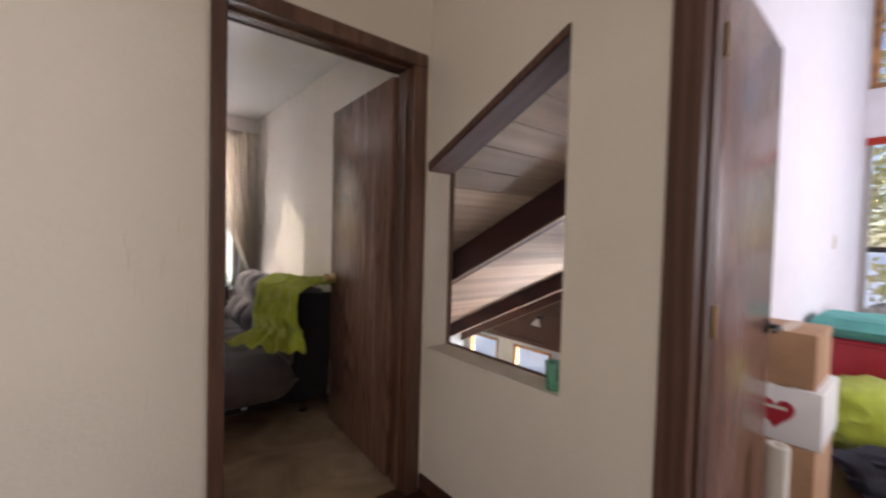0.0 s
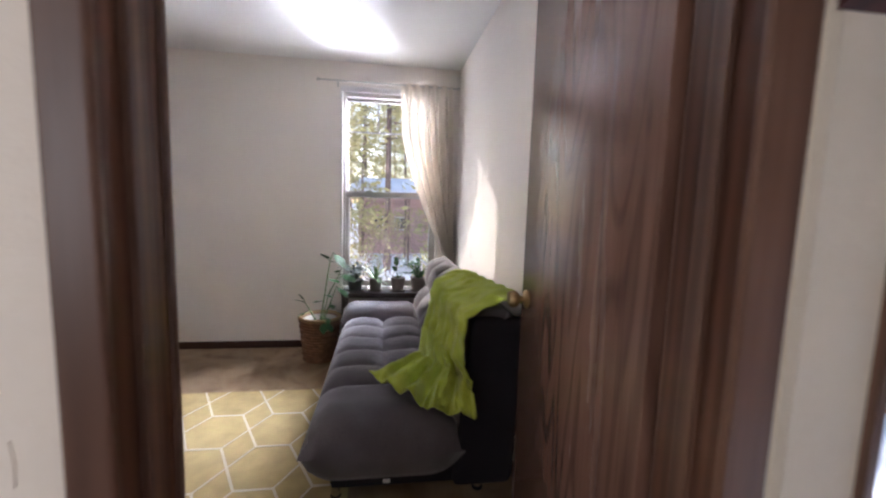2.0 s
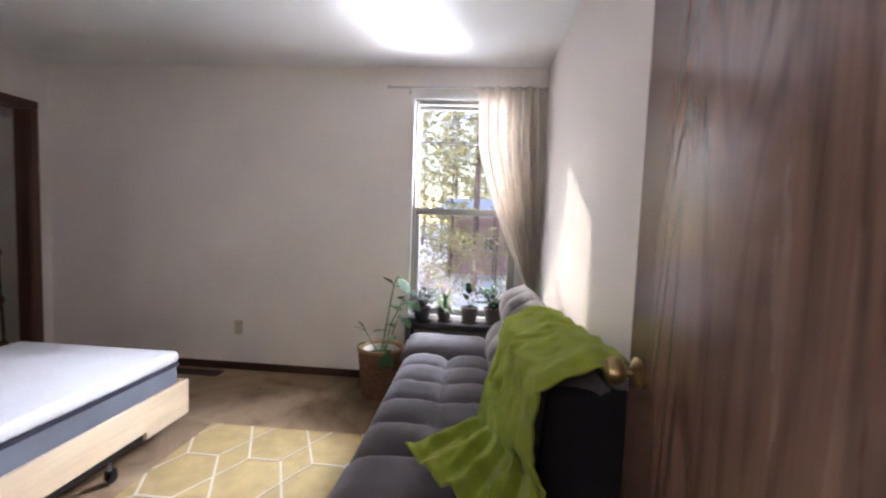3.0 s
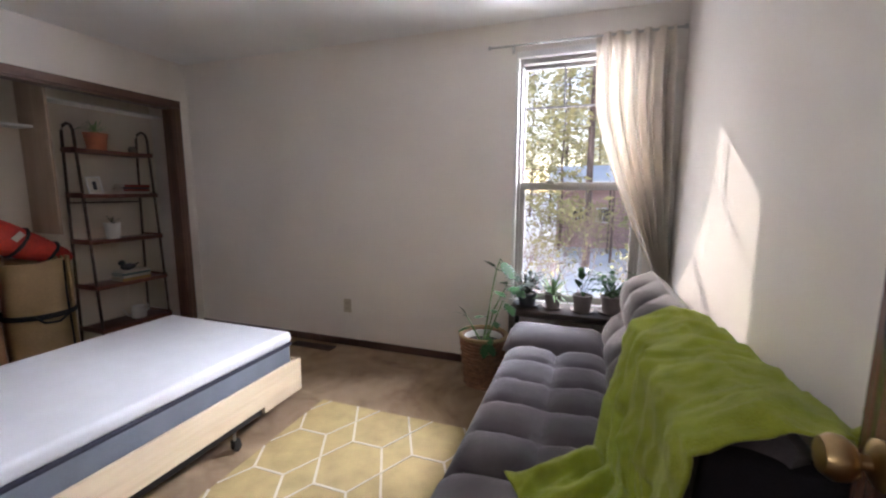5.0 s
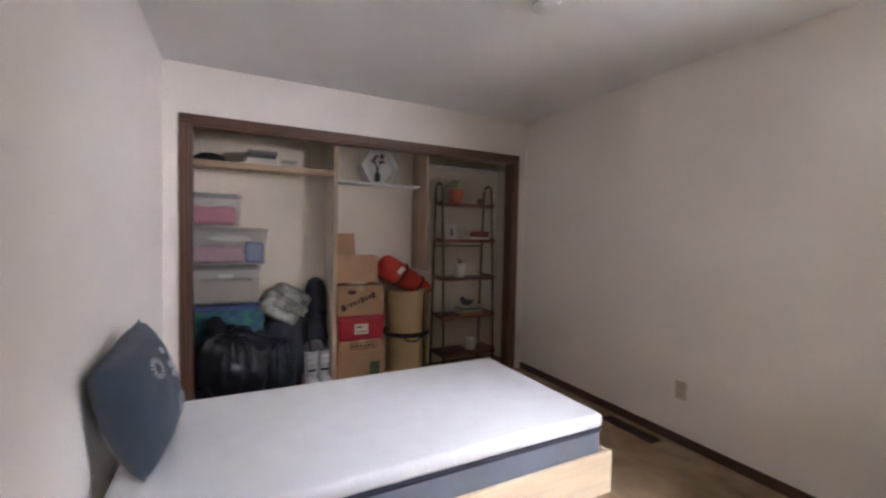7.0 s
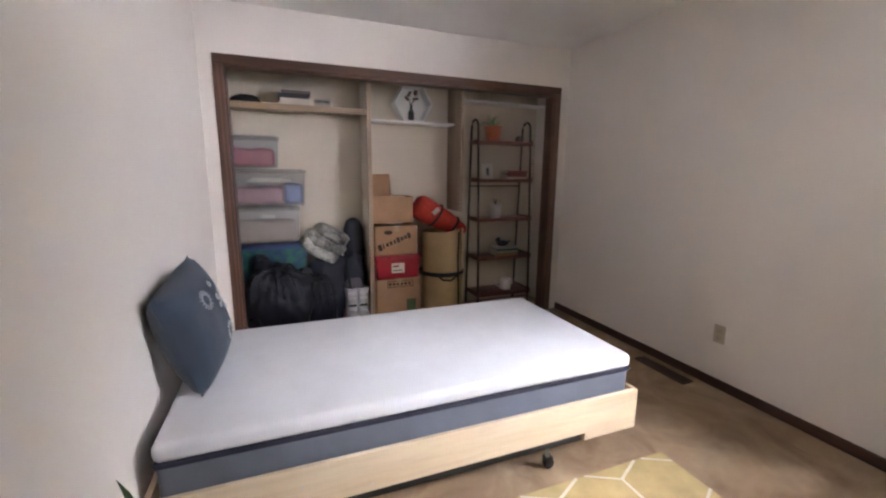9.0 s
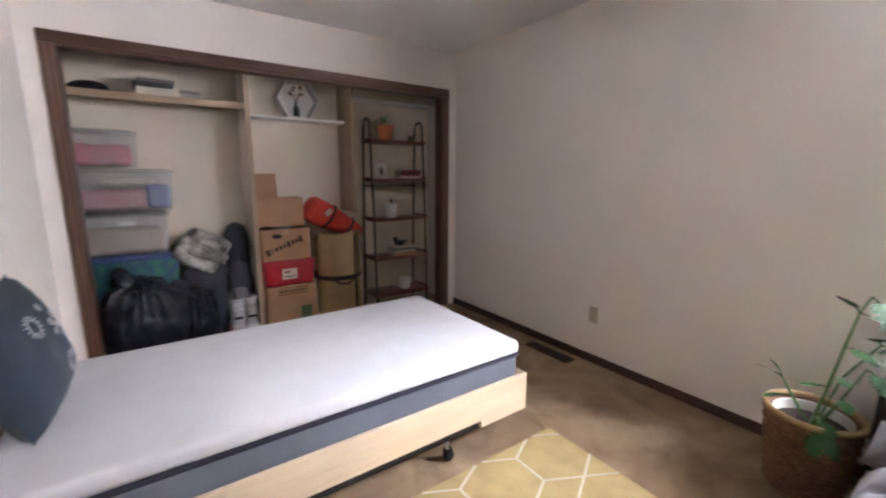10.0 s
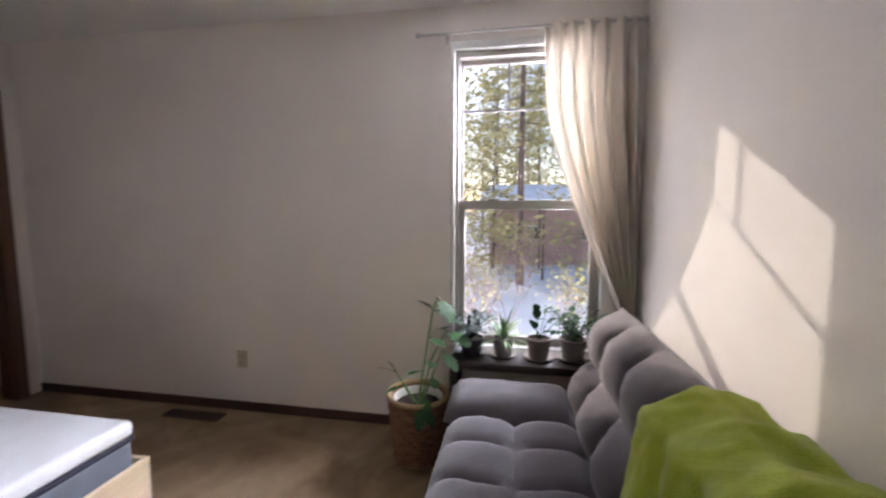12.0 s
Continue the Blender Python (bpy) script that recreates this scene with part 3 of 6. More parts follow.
part("frame", box(XG - 0.01, XG + 0.08, 1.10, 1.17, 2.95, SC, 0.005), M_HONEY, w)
part("sill", box(XG - 0.03, XG + 0.08, -0.7, 1.17, 2.92, 2.96, 0.005), M_HONEY, w)

# ---- doors and trims ----


structure("door_frame", box(DX0 - 0.045, DX0 + 0.006, YH - 0.030, YH - 0.013, 0, DH - 0.004, 0.005), M_TRIM, "dark walnut door casing", "trim")
structure("door_frame", box(DX1 - 0.006, DX1 + 0.068, YH - 0.030, YH - 0.013, 0, DH - 0.004, 0.005), M_TRIM, "dark walnut door casing", "trim")
structure("door_frame", box(DX0 - 0.045, DX1 + 0.068, YH - 0.032, YH - 0.013, DH - 0.003, DH + 0.06, 0.005), M_TRIM, "dark walnut head casing", "trim")
structure("door_frame", box(DX0 - 0.055, DX0 + 0.006, YS + 0.001, YS + 0.018, 0, DH - 0.004, 0.005), M_TRIM, "dark walnut door casing", "trim")
structure("door_frame", box(DX1 + 0.006, DX1 + 0.066, YS + 0.001, YS + 0.018, 0, DH - 0.004, 0.005), M_TRIM, "dark walnut door casing", "trim")
structure("door_frame", box(DX0 - 0.055, DX1 + 0.066, YS + 0.001, YS + 0.018, DH - 0.003, DH + 0.06, 0.005), M_TRIM, "dark walnut head casing", "trim")
structure("door_jamb", box(DX0 - 0.018, DX0, YH - 0.012, YS, 0, DH), M_JAMB, "dark wood door jamb", "trim")
structure("door_jamb", box(DX1, DX1 + 0.018, YH - 0.012, YS, 0, DH), M_JAMB, "dark wood door jamb", "trim")
structure("door_jamb", box(DX0 - 0.018, DX1 + 0.018, YH - 0.012, YS, DH, DH + 0.018), M_JAMB, "dark wood head jamb", "trim")
structure("door_stop", box(DX0, DX0 + 0.011, YH + 0.03, YH + 0.066, 0, DH, 0.002), M_TRIM, "dark wood door stop", "trim")
structure("door_stop", box(DX1 - 0.011, DX1, YH + 0.03, YH + 0.066, 0, DH, 0.002), M_TRIM, "dark wood door stop", "trim")
structure("door_stop", box(DX0, DX1, YH + 0.03, YH + 0.066, DH - 0.011, DH, 0.002), M_TRIM, "dark wood head stop", "trim")


def knob(parent, x, y, z, way, material):
    """A turned door knob on a rose, pointing along the sign way in local y."""
    prof = [(0.0, 0.0), (0.033, 0.0), (0.034, 0.006), (0.026, 0.011), (0.011, 0.016), (0.0105, 0.030), (0.021, 0.032), (0.030, 0.042), (0.0315, 0.055), (0.024, 0.068), (0.0, 0.072)]
    b = lathe(prof, seg=20)
    b.transform(Matrix.Translation((x, y, z)) @ pose(0, 0, 0, -90 * way, 0, 0))
    return part("door_knob", b, material, parent, "round aged brass knob", local=True)


def door_leaf(name, at, turn, width, label, handle):
    """A flush veneered leaf; its hinge edge is at the origin and it reaches along local +x."""
    d = thing(name, at, label, "door", turn=turn, kind="structure")
    part("leaf", box(0.004, width, 0.0, 0.035, 0.018, 2.022, 0.0025), M_DOOR, d, local=True)
    for z in (0.22, 1.02, 1.80):
        h = box(-0.010, 0.030, -0.0025, 0.0, z - 0.045, z + 0.045)
        lathe([(0, 0), (0.0065, 0), (0.0065, 0.09), (0, 0.09)], -0.004, -0.004, z - 0.045, 10, h)
        part("hinge", h, M_BRASS, d, "brass butt hinge", local=True)
    if handle == "knob":
        knob(d, width - 0.065, 0.035, 0.955, 1, M_BRASS)
        knob(d, width - 0.065, 0.0, 0.955, -1, M_BRASS)
    else:
        for way, y in ((1, 0.035), (-1, 0.0)):
            b = lathe([(0, 0), (0.03, 0), (0.03, 0.008), (0.01, 0.012), (0.01, 0.045), (0, 0.046)], seg=16)
            b.transform(Matrix.Translation((width - 0.065, y, 0.92)) @ pose(0, 0, 0, -90 * way, 0, 0))
            tube([(width - 0.065, y + way * 0.040, 0.92), (width - 0.115, y + way * 0.046, 0.922), (width - 0.175, y + way * 0.04, 0.918)], 0.009, 8, b, 0.8)
            part("door_lever", b, M_BLACKM, d, "dark lever handle", local=True)
    return d


door_leaf("door_1", (1.266, 2.372, 0.0), 86.8, 0.795, "open knotty walnut veneer door against the sofa end", "knob")
door_leaf("door_2", (1.462, 1.040, 0.0), 2.0, 0.765, "open dark wood study door with a sheen", "lever")
for a, b_ in ((D2Y1 - 0.004, D2Y1 + 0.082), (D2Y0 - 0.082, D2Y0 + 0.004)):
    structure("door_frame", box(XT - 0.018, XT - 0.001, a, b_, 0, DH - 0.004, 0.005), M_TRIM, "dark walnut study door casing", "trim")
structure("door_frame", box(XT - 0.018, XT - 0.001, D2Y0 - 0.082, D2Y1 + 0.082, DH - 0.003, DH + 0.08, 0.005), M_TRIM, "dark walnut study head casing", "trim")
structure("door_jamb", box(XT, XT1, D2Y1 - 0.002, D2Y1 + 0.016, 0, DH), M_JAMB, "dark wood study jamb", "trim")
structure("door_jamb", box(XT, XT1, D2Y0 - 0.016, D2Y0 + 0.002, 0, DH), M_JAMB, "dark wood study jamb", "trim")
structure("door_stop", box(XT + 0.03, XT + 0.07, D2Y1 - 0.014, D2Y1 - 0.003, 0, DH, 0.002), M_TRIM, "dark wood study door stop", "trim")

# baseboards
structure("baseboard", box(XW, XE, YN - 0.013, YN - 0.001, 0.0, 0.062, 0.003), M_BASE, "low dark wood baseboard", "baseboard")
structure("baseboard", box(XW, DX0 - 0.06, YS + 0.001, YS + 0.013, 0.0, 0.062, 0.003), M_BASE, "low dark wood baseboard", "baseboard")
structure("baseboard", box(XE - 0.013, XE - 0.001, YS + 0.02, YN - 0.014, 0.0, 0.062, 0.003), M_BASE, "low dark wood baseboard", "baseboard")

# closet casing, lining, dividers
cw = 0.062
structure("closet_casing", box(XW + 0.001, XW + 0.018, CY0 - cw, CY0 + 0.004, 0, CH - 0.003, 0.004), M_TRIM, "dark walnut closet casing", "trim")
structure("closet_casing", box(XW + 0.001, XW + 0.018, CY1 - 0.004, CY1 + cw, 0, CH - 0.003, 0.004), M_TRIM, "dark walnut closet casing", "trim")
structure("closet_casing", box(XW + 0.001, XW + 0.020, CY0 - cw, CY1 + cw, CH - 0.002, CH + cw, 0.004), M_TRIMH, "dark walnut closet head casing", "trim")
structure("closet_lining", box(XW - 0.112, XW, CY0, CY0 + 0.014, 0, CH), M_JAMB, "dark wood closet lining", "trim")
structure("closet_lining", box(XW - 0.112, XW, CY1 - 0.014, CY1, 0, CH), M_JAMB, "dark wood closet lining", "trim")
structure("closet_lining", box(XW - 0.112, XW, CY0 + 0.014, CY1 - 0.014, CH - 0.014, CH), M_TRIMH, "dark wood closet head lining", "trim")
D1Y, D2Y = 3.50, 4.335
structure("closet_divider", box(XC, -2.80, D1Y, D1Y + 0.02, 0, CEIL), M_CLOSET, "painted closet partition", "wall")
structure("closet_divider", box(-2.80, -2.775, D1Y - 0.006, D1Y + 0.026, 0.0, CH), M_OAKV, "pale wood edge of a closet partition", "trim")
dv = box(XC, -2.79, D2Y, D2Y + 0.018, 0.98, CEIL)
structure("closet_divider", dv, M_OAKV, "pale wood hanging closet partition", "trim")
structure("closet_shelf", box(XC, -2.86, YS, D1Y, 1.808, 1.833, 0.003), M_OAK, "pale wood closet shelf with a front lip", "shelf")
structure("closet_shelf", box(-2.86, -2.84, YS, D1Y, 1.788, 1.835, 0.003), M_OAK, "pale wood shelf front rail", "shelf")
structure("closet_shelf", box(XC, -2.95, D1Y + 0.02, D2Y, 1.757, 1.775, 0.003), M_WHITE, "white melamine closet shelf", "shelf")
structure("closet_shelf", box(XC, -2.96, D2Y + 0.018, YN, 1.985, 2.000, 0.003), M_WHITE, "white melamine top shelf", "shelf")

# ---- bedroom window ----
win = thing("window_1", (0.81, YN, WZ0), "tall double-hung window with a grille in the top sash", "window", kind="structure")
part("trim", box(WX0 - 0.012, WX0 + 0.010, YN - 0.012, YN + 0.155, WZ0, WZ1, 0.003), M_WTRIM, win, "white painted edge")
part("trim", box(WX1 - 0.010, WX1 + 0.012, YN - 0.012, YN + 0.155, WZ0, WZ1, 0.003), M_WTRIM, win)
part("trim", box(WX0 - 0.012, WX1 + 0.012, YN - 0.013, YN + 0.155, WZ1 - 0.012, WZ1 + 0.03, 0.003), M_WTRIM, win)
part("sill", box(WX0 - 0.02, WX1 + 0.02, YN - 0.02, YN + 0.155, WZ0 - 0.02, WZ0 + 0.012, 0.004), M_WTRIM, win)
a0, a1 = WX0 + 0.010, WX1 - 0.010
yf = YN + 0.05
for x0, x1 in ((a0, a0 + 0.022), (a1 - 0.022, a1)):
    part("frame", box(x0, x1, yf - 0.03, yf + 0.07, WZ0 + 0.012, WZ1 - 0.012, 0.003), M_WFRAME, win)
part("frame", box(a0, a1, yf - 0.028, yf + 0.07, WZ1 - 0.045, WZ1 - 0.012, 0.003), M_WFRAME, win)
b0, b1 = a0 + 0.022, a1 - 0.022
lo = part("lower_sash", box(b0, b0 + 0.035, yf - 0.02, yf + 0.015, WZ0 + 0.02, 1.33, 0.003), M_WFRAME, win)
part("stile", box(b1 - 0.035, b1, yf - 0.02, yf + 0.015, WZ0 + 0.02, 1.33, 0.003), M_WFRAME, lo)
part("rail", box(b0, b1, yf - 0.022, yf + 0.016, 1.322, 1.374, 0.003), M_WFRAME, lo)
part("rail", box(b0, b1, yf - 0.022, yf + 0.016, WZ0 + 0.012, WZ0 + 0.06, 0.003), M_WFRAME, lo)
part("latch", box(0.60, 0.66, yf - 0.03, yf - 0.022, 1.36, 1.385, 0.003), M_WFRAME, lo)
up = part("upper_sash", box(b0, b0 + 0.016, yf + 0.03, yf + 0.06, 1.34, WZ1 - 0.045, 0.003), M_WFRAME, win)
part("stile", box(b1 - 0.016, b1, yf + 0.03, yf + 0.06, 1.34, WZ1 - 0.045, 0.003), M_WFRAME, up)
part("rail", box(b0, b1, yf + 0.03, yf + 0.06, WZ1 - 0.07, WZ1 - 0.045, 0.003), M_WFRAME, up)
part("muntin", box(b0, b1, yf + 0.034, yf + 0.048, 1.876, 1.888), M_WFRAME, up)
part("muntin", box(0.697, 0.709, yf + 0.034, yf + 0.048, 1.888, WZ1 - 0.06), M_WFRAME, up)
part("muntin", box(0.955, 0.967, yf + 0.034, yf + 0.048, 1.888, WZ1 - 0.06), M_WFRAME, up)
for z0, z1, yy in ((WZ0 + 0.06, 1.322, yf), (1.34, WZ1 - 0.07, yf + 0.05)):
    pane = part("pane", box(b0 + 0.01, b1 - 0.01, yy, yy + 0.004, z0, z1), M_GLASS, win, "clear glass", smooth=False)
    pane.visible_shadow = False

# ---- floor planks of the hall, floor vent, outlet ----
vent = thing("floor_vent", (-1.26, 5.205, 0.0), "brown metal floor register in the carpet", "vent")
part("frame", box(-1.46, -1.06, 5.155, 5.165, 0.0, 0.008, 0.002), M_BASE, vent)
part("frame", box(-1.46, -1.06, 5.245, 5.255, 0.0, 0.008, 0.002), M_BASE, vent)
part("frame", box(-1.46, -1.45, 5.166, 5.244, 0.0, 0.008, 0.002), M_BASE, vent)
part("frame", box(-1.07, -1.06, 5.166, 5.244, 0.0, 0.008, 0.002), M_BASE, vent)
part("duct", box(-1.45, -1.07, 5.165, 5.245, 0.0005, 0.002), M_BLACKM, vent)
for i in range(22):
    part("slat", box(-1.445 + i * 0.017, -1.437 + i * 0.017, 5.165, 5.245, 0.002, 0.006), M_BASE, vent, smooth=False)
ol = thing("wall_outlet", (-0.986, YN, 0.29), "ivory plastic duplex wall outlet", "outlet")
part("plate", box(-1.021, -0.951, YN - 0.008, YN - 0.001, 0.292, 0.407, 0.003), M_IVORY, ol)
for z in (0.325, 0.372):
    s_ = part("socket", box(-1.002, -0.970, YN - 0.0105, YN - 0.008, z - 0.014, z + 0.014, 0.004), M_IVORY, ol)
    part("slot", box(-0.994, -0.991, YN - 0.0115, YN - 0.0105, z - 0.004, z + 0.006), M_BLACKM, s_, smooth=False)
    part("slot", box(-0.981, -0.978, YN - 0.0115, YN - 0.0105, z - 0.004, z + 0.006), M_BLACKM, s_, smooth=False)
sd = thing("smoke_detector", (-0.92, 4.07, CEIL), "round white plastic smoke detector on the ceiling", "smoke detector")
part("body", lathe([(0, 0), (0.068, 0), (0.07, -0.012), (0.062, -0.034), (0.03, -0.042), (0, -0.043)], -0.92, 4.07, CEIL - 0.001), M_WPLASTIC, sd)
part("button", lathe([(0, 0), (0.012, 0), (0.011, -0.004), (0, -0.004)], -0.90, 4.04, CEIL - 0.042, 12), M_WPLASTIC, sd)

# ---- bed, mattress, pillow ----
bx0, bx1, by0, by1 = -1.745, -0.700, 2.372, 4.362
bed = thing("bed_frame", (-1.22, 3.38, 0.0), "pale plywood bed frame on steel rails with casters", "bed")


def board_outline():
    return [(by0, 0.155), (4.06, 0.155), (4.06, 0.118), (by1, 0.118), (by1, 0.318), (by0, 0.318)]


sb = prism(board_outline(), bx1 - 0.019, bx1)
bmesh.ops.bevel(sb, geom=sb.edges[:], offset=0.002, segments=1, affect="EDGES")
side = part("side_board", sb, M_PLY, bed, "birch plywood board")
for y, z in ((2.84, 0.243), (3.08, 0.185), (4.352, 0.20), (4.352, 0.28), (4.352, 0.145)):
    b = lathe([(0, 0), (0.006, 0), (0.005, 0.002), (0, 0.002)], seg=8)
    b.transform(Matrix.Translation((bx1, y, z)) @ pose(0, 0, 0, 0, 90, 0))
    part("screw", b, M_STEEL, side)
part("side_board", prism(board_outline(), bx0, bx0 + 0.019), M_PLY, bed)
part("end_board", box(bx0 + 0.019, bx1 - 0.019, by1 - 0.02, by1 - 0.001, 0.118, 0.316, 0.002), M_PLY, bed)
part("end_board", box(bx0 + 0.019, bx1 - 0.019, by0 + 0.001, by0 + 0.02, 0.118, 0.316, 0.002), M_PLY, bed)
part("deck", box(bx0 + 0.02, bx1 - 0.02, by0 + 0.021, by1 - 0.021, 0.24, 0.258), M_PLY, bed)
for x in (bx1 - 0.035, bx0 + 0.02):
    part("rail", box(x, x + 0.022, 2.5, 4.05, 0.115, 0.158, 0.002), M_BLACKM, bed, "dark steel rail")
for y in (2.75, 3.88):
    part("crossbar", box(bx0 + 0.02, bx1 - 0.036, y - 0.02, y + 0.02, 0.12, 0.15, 0.002), M_BLACKM, bed)
for x in (bx1 - 0.03, bx0 + 0.035):
    for y in (2.75, 3.88):
        c = part("caster", tube([(x, y, 0.12), (x, y, 0.062)], 0.008, 8), M_STEEL, bed, "black caster wheel")
        fk = box(x - 0.016, x - 0.012, y - 0.012, y + 0.022, 0.02, 0.066, 0.001)
        box(x + 0.012, x + 0.016, y - 0.012, y + 0.022, 0.02, 0.066, 0.001, bm=fk)
        box(x - 0.016, x + 0.016, y - 0.012, y + 0.022, 0.060, 0.066, 0.001, bm=fk)
        part("fork", fk, M_BLACKM, c)
        b = lathe([(0, -0.010), (0.018, -0.010), (0.024, -0.007), (0.025, 0), (0.024, 0.007), (0.018, 0.010), (0, 0.010)], seg=16)
        b.transform(Matrix.Translation((x, y + 0.012, 0.0255)) @ pose(0, 0, 0, 0, 90, 0))
        part("wheel", b, M_BLACKC, c)
mt = thing("mattress", (-1.22, 3.375, 0.259), "bare white foam mattress with grey sides and navy piping", "mattress")
mx0, mx1, my0, my1 = -1.712, -0.732, 2.403, 4.338
part("core", box(mx0 + 0.006, mx1 - 0.006, my0 + 0.006, my1 - 0.006, 0.259, 0.412, 0.025, 3), M_MATG, mt, "grey knit side panel")
tp = box(mx0, mx1, my0, my1, 0.418, 0.487, 0.026, 5)
part("cover", tp, M_MATW, mt, "white knitted top cover")
part("piping", box(mx0 + 0.001, mx1 - 0.001, my0 + 0.001, my1 - 0.001, 0.400, 0.422, 0.008, 3), M_NAVY, mt, "navy edge band")


def cushion(w, h, d, nu=22):
    """A plump square pillow with pointed corners, in local x and z, thick along y."""
    b = bmesh.new()

    def p(u, v, s):
        x, z = 2 * u - 1, 2 * v - 1
        e = (max(0, 1 - abs(x) ** 2.4) * max(0, 1 - abs(z) ** 2.4)) ** 0.42
        pin = 1 - 0.07 * (1 - z * z) * abs(x) ** 3
        pinz = 1 - 0.07 * (1 - x * x) * abs(z) ** 3
        n_ = 0.008 * noise.noise(Vector((x * 2.2, z * 2.2, s * 3)))
        return (x * w / 2 * pin, s * (d / 2 * e + n_ * e), z * h / 2 * pinz + h / 2)
    f = [[b.verts.new(p(i / nu, j / nu, 1)) for j in range(nu + 1)] for i in range(nu + 1)]
    k = [[f[i][j] if i in (0, nu) or j in (0, nu) else b.verts.new(p(i / nu, j / nu, -1)) for j in range(nu + 1)] for i in range(nu + 1)]
    for i in range(nu):
        for j in range(nu):
            b.faces.new((f[i][j], f[i][j + 1], f[i + 1][j + 1], f[i + 1][j]))
            q = (k[i][j], k[i + 1][j], k[i + 1][j + 1], k[i][j + 1])
            if len(set(q) & {f[i][j], f[i][j + 1], f[i + 1][j + 1], f[i + 1][j]}) < 4:
                b.faces.new(q)
    return b


PILM = Matrix.Translation((-1.205, 2.530, 0.525)) @ pose(0, 0, 0, 0, 0, -9) @ pose(0, 0, 0, 14, 0, 0) @ pose(0, 0, 0, 0, 12, 0)
pil = thing("throw_pillow", (-1.13, 2.50, 0.487), "slate blue throw pillow with pale embroidered bursts, against the wall", "pillow")
b = cushion(0.425, 0.425, 0.19)
b.transform(PILM)
part("cover", b, M_PILLOW, pil)


def burst(u, v, r, rot=0.0):
    """A stitched ring with rays lying on the pillow's face."""
    out = bmesh.new()

    def on(x, z):
        X, Z = 2 * x / 0.425, 2 * (z - 0.2125) / 0.425
        e = (max(0, 1 - abs(X) ** 2.4) * max(0, 1 - abs(Z) ** 2.4)) ** 0.42
        return Vector((x, 0.095 * e + 0.0085 * e + 0.001, z))
    ring = [on(u + r * 0.6 * math.cos(t * math.pi / 6), v + r * 0.6 * math.sin(t * math.pi / 6)) for t in range(12)]
    tube(ring, 0.0022, 5, out, closed=True)
    for t in range(14):
        a = t * 2 * math.pi / 14 + rot
        tube([on(u + r * 0.68 * math.cos(a), v + r * 0.68 * math.sin(a)), on(u + r * math.cos(a), v + r * math.sin(a))], 0.0024, 5, out)
    out.transform(PILM)
    return out


for u, v, r in ((0.040, 0.310, 0.040), (-0.035, 0.120, 0.040), (-0.055, 0.335, 0.013), (-0.050, 0.275, 0.014), (-0.072, 0.250, 0.013), (-0.042, 0.240, 0.012), (-0.090, 0.285, 0.010), (-0.085, 0.210, 0.012)):
    part("embroidery", burst(u, v, r), M_THREAD, pil, "pale stitched burst")

# ---- rug ----
RX0, RX1, RY0, RY1 = -0.625, 0.62, 2.93, 4.463
rug = thing("area_rug", (0, 3.7, 0.0), "yellow rug with cream hexagon lattice lines", "rug")
part("pile_sheet", box(RX0, RX1, RY0, RY1, 0.0, 0.010, 0.003), M_RUG, rug)


def clip_line(p, q):
    """The stretch of a line inside the rug."""
    t0, t1 = 0.0, 1.0
    d = (q[0] - p[0], q[1] - p[1])
    for a, dd, lo_, hi_ in ((p[0], d[0], RX0 + 0.004, RX1 - 0.004), (p[1], d[1], RY0 + 0.004, RY1 - 0.004)):
        if abs(dd) < 1e-9:
            if not lo_ < a < hi_:
                return None
            continue
        u, v = sorted(((lo_ - a) / dd, (hi_ - a) / dd))
        t0, t1 = max(t0, u), min(t1, v)
    if t1 - t0 < 0.01:
        return None
    return [(p[0] + d[0] * t, p[1] + d[1] * t) for t in (t0, t1)]


def stripe(p, q, w=0.012):
    s = clip_line(p, q)
    if s:
        (ax, ay), (cx, cy) = s
        L = math.hypot(cx - ax, cy - ay)
        b = box(0, L, -w / 2, w / 2, 0.009, 0.0125)
        b.transform(Matrix.Translation((ax, ay, 0)) @ pose(0, 0, 0, 0, 0, math.degrees(math.atan2(cy - ay, cx - ax))))
        part("line", b, M_RUGL, rug, smooth=False)


PX, PY = 0.336, 0.330
for r in range(-1, 5):
    for i in range(-1, 5):
        ax, ay = -0.548 + i * PX, 4.147 - r * PY
        stripe((ax, ay), (ax + PX / 2, ay))
        stripe((ax + PX / 2, ay), (ax + PX, ay - PY))
        stripe((ax + PX, ay), (ax + PX / 2, ay - PY), 0.008)

# ---- sofa ----
sofa = thing("sofa", (0.92, 4.12, 0.0), "grey tufted velvet futon sofa with chrome feet", "sofa")
SY0, SY1 = 3.235, 5.03
part("base", box(0.56, 1.22, SY0 + 0.05, SY1 - 0.06, 0.13, 0.30, 0.02), M_SOFAB, sofa, "dark cloth underside")
b = puff(0.60, 1.14, 0.21, 2, 5, 0.045, 9, 0.10)
b.transform(Matrix.Translation((0.765, 4.195, 0.235)))
part("seat", b, M_SOFA, sofa)
b = puff(0.655, 0.42, 0.325, 1, 1, 0.02, 18, 0.15)
b.transform(Matrix.Translation((0.772, 3.440, 0.128)) @ pose(0, 0, 0, -2, 0, 0))
part("arm", b, M_SOFA, sofa, "padded arm folded flat")
b = puff(0.58, 0.30, 0.19, 1, 1, 0.02, 14, 0.12)
b.transform(Matrix.Translation((0.745, 4.87, 0.315)) @ pose(0, 0, 0, 8, 0, 0))
part("arm", b, M_SOFA, sofa, "padded arm slightly raised")
b = puff(0.53, SY1 - SY0 - 0.05, 0.255, 2, 6, 0.075, 12, 0.12, 0.55)
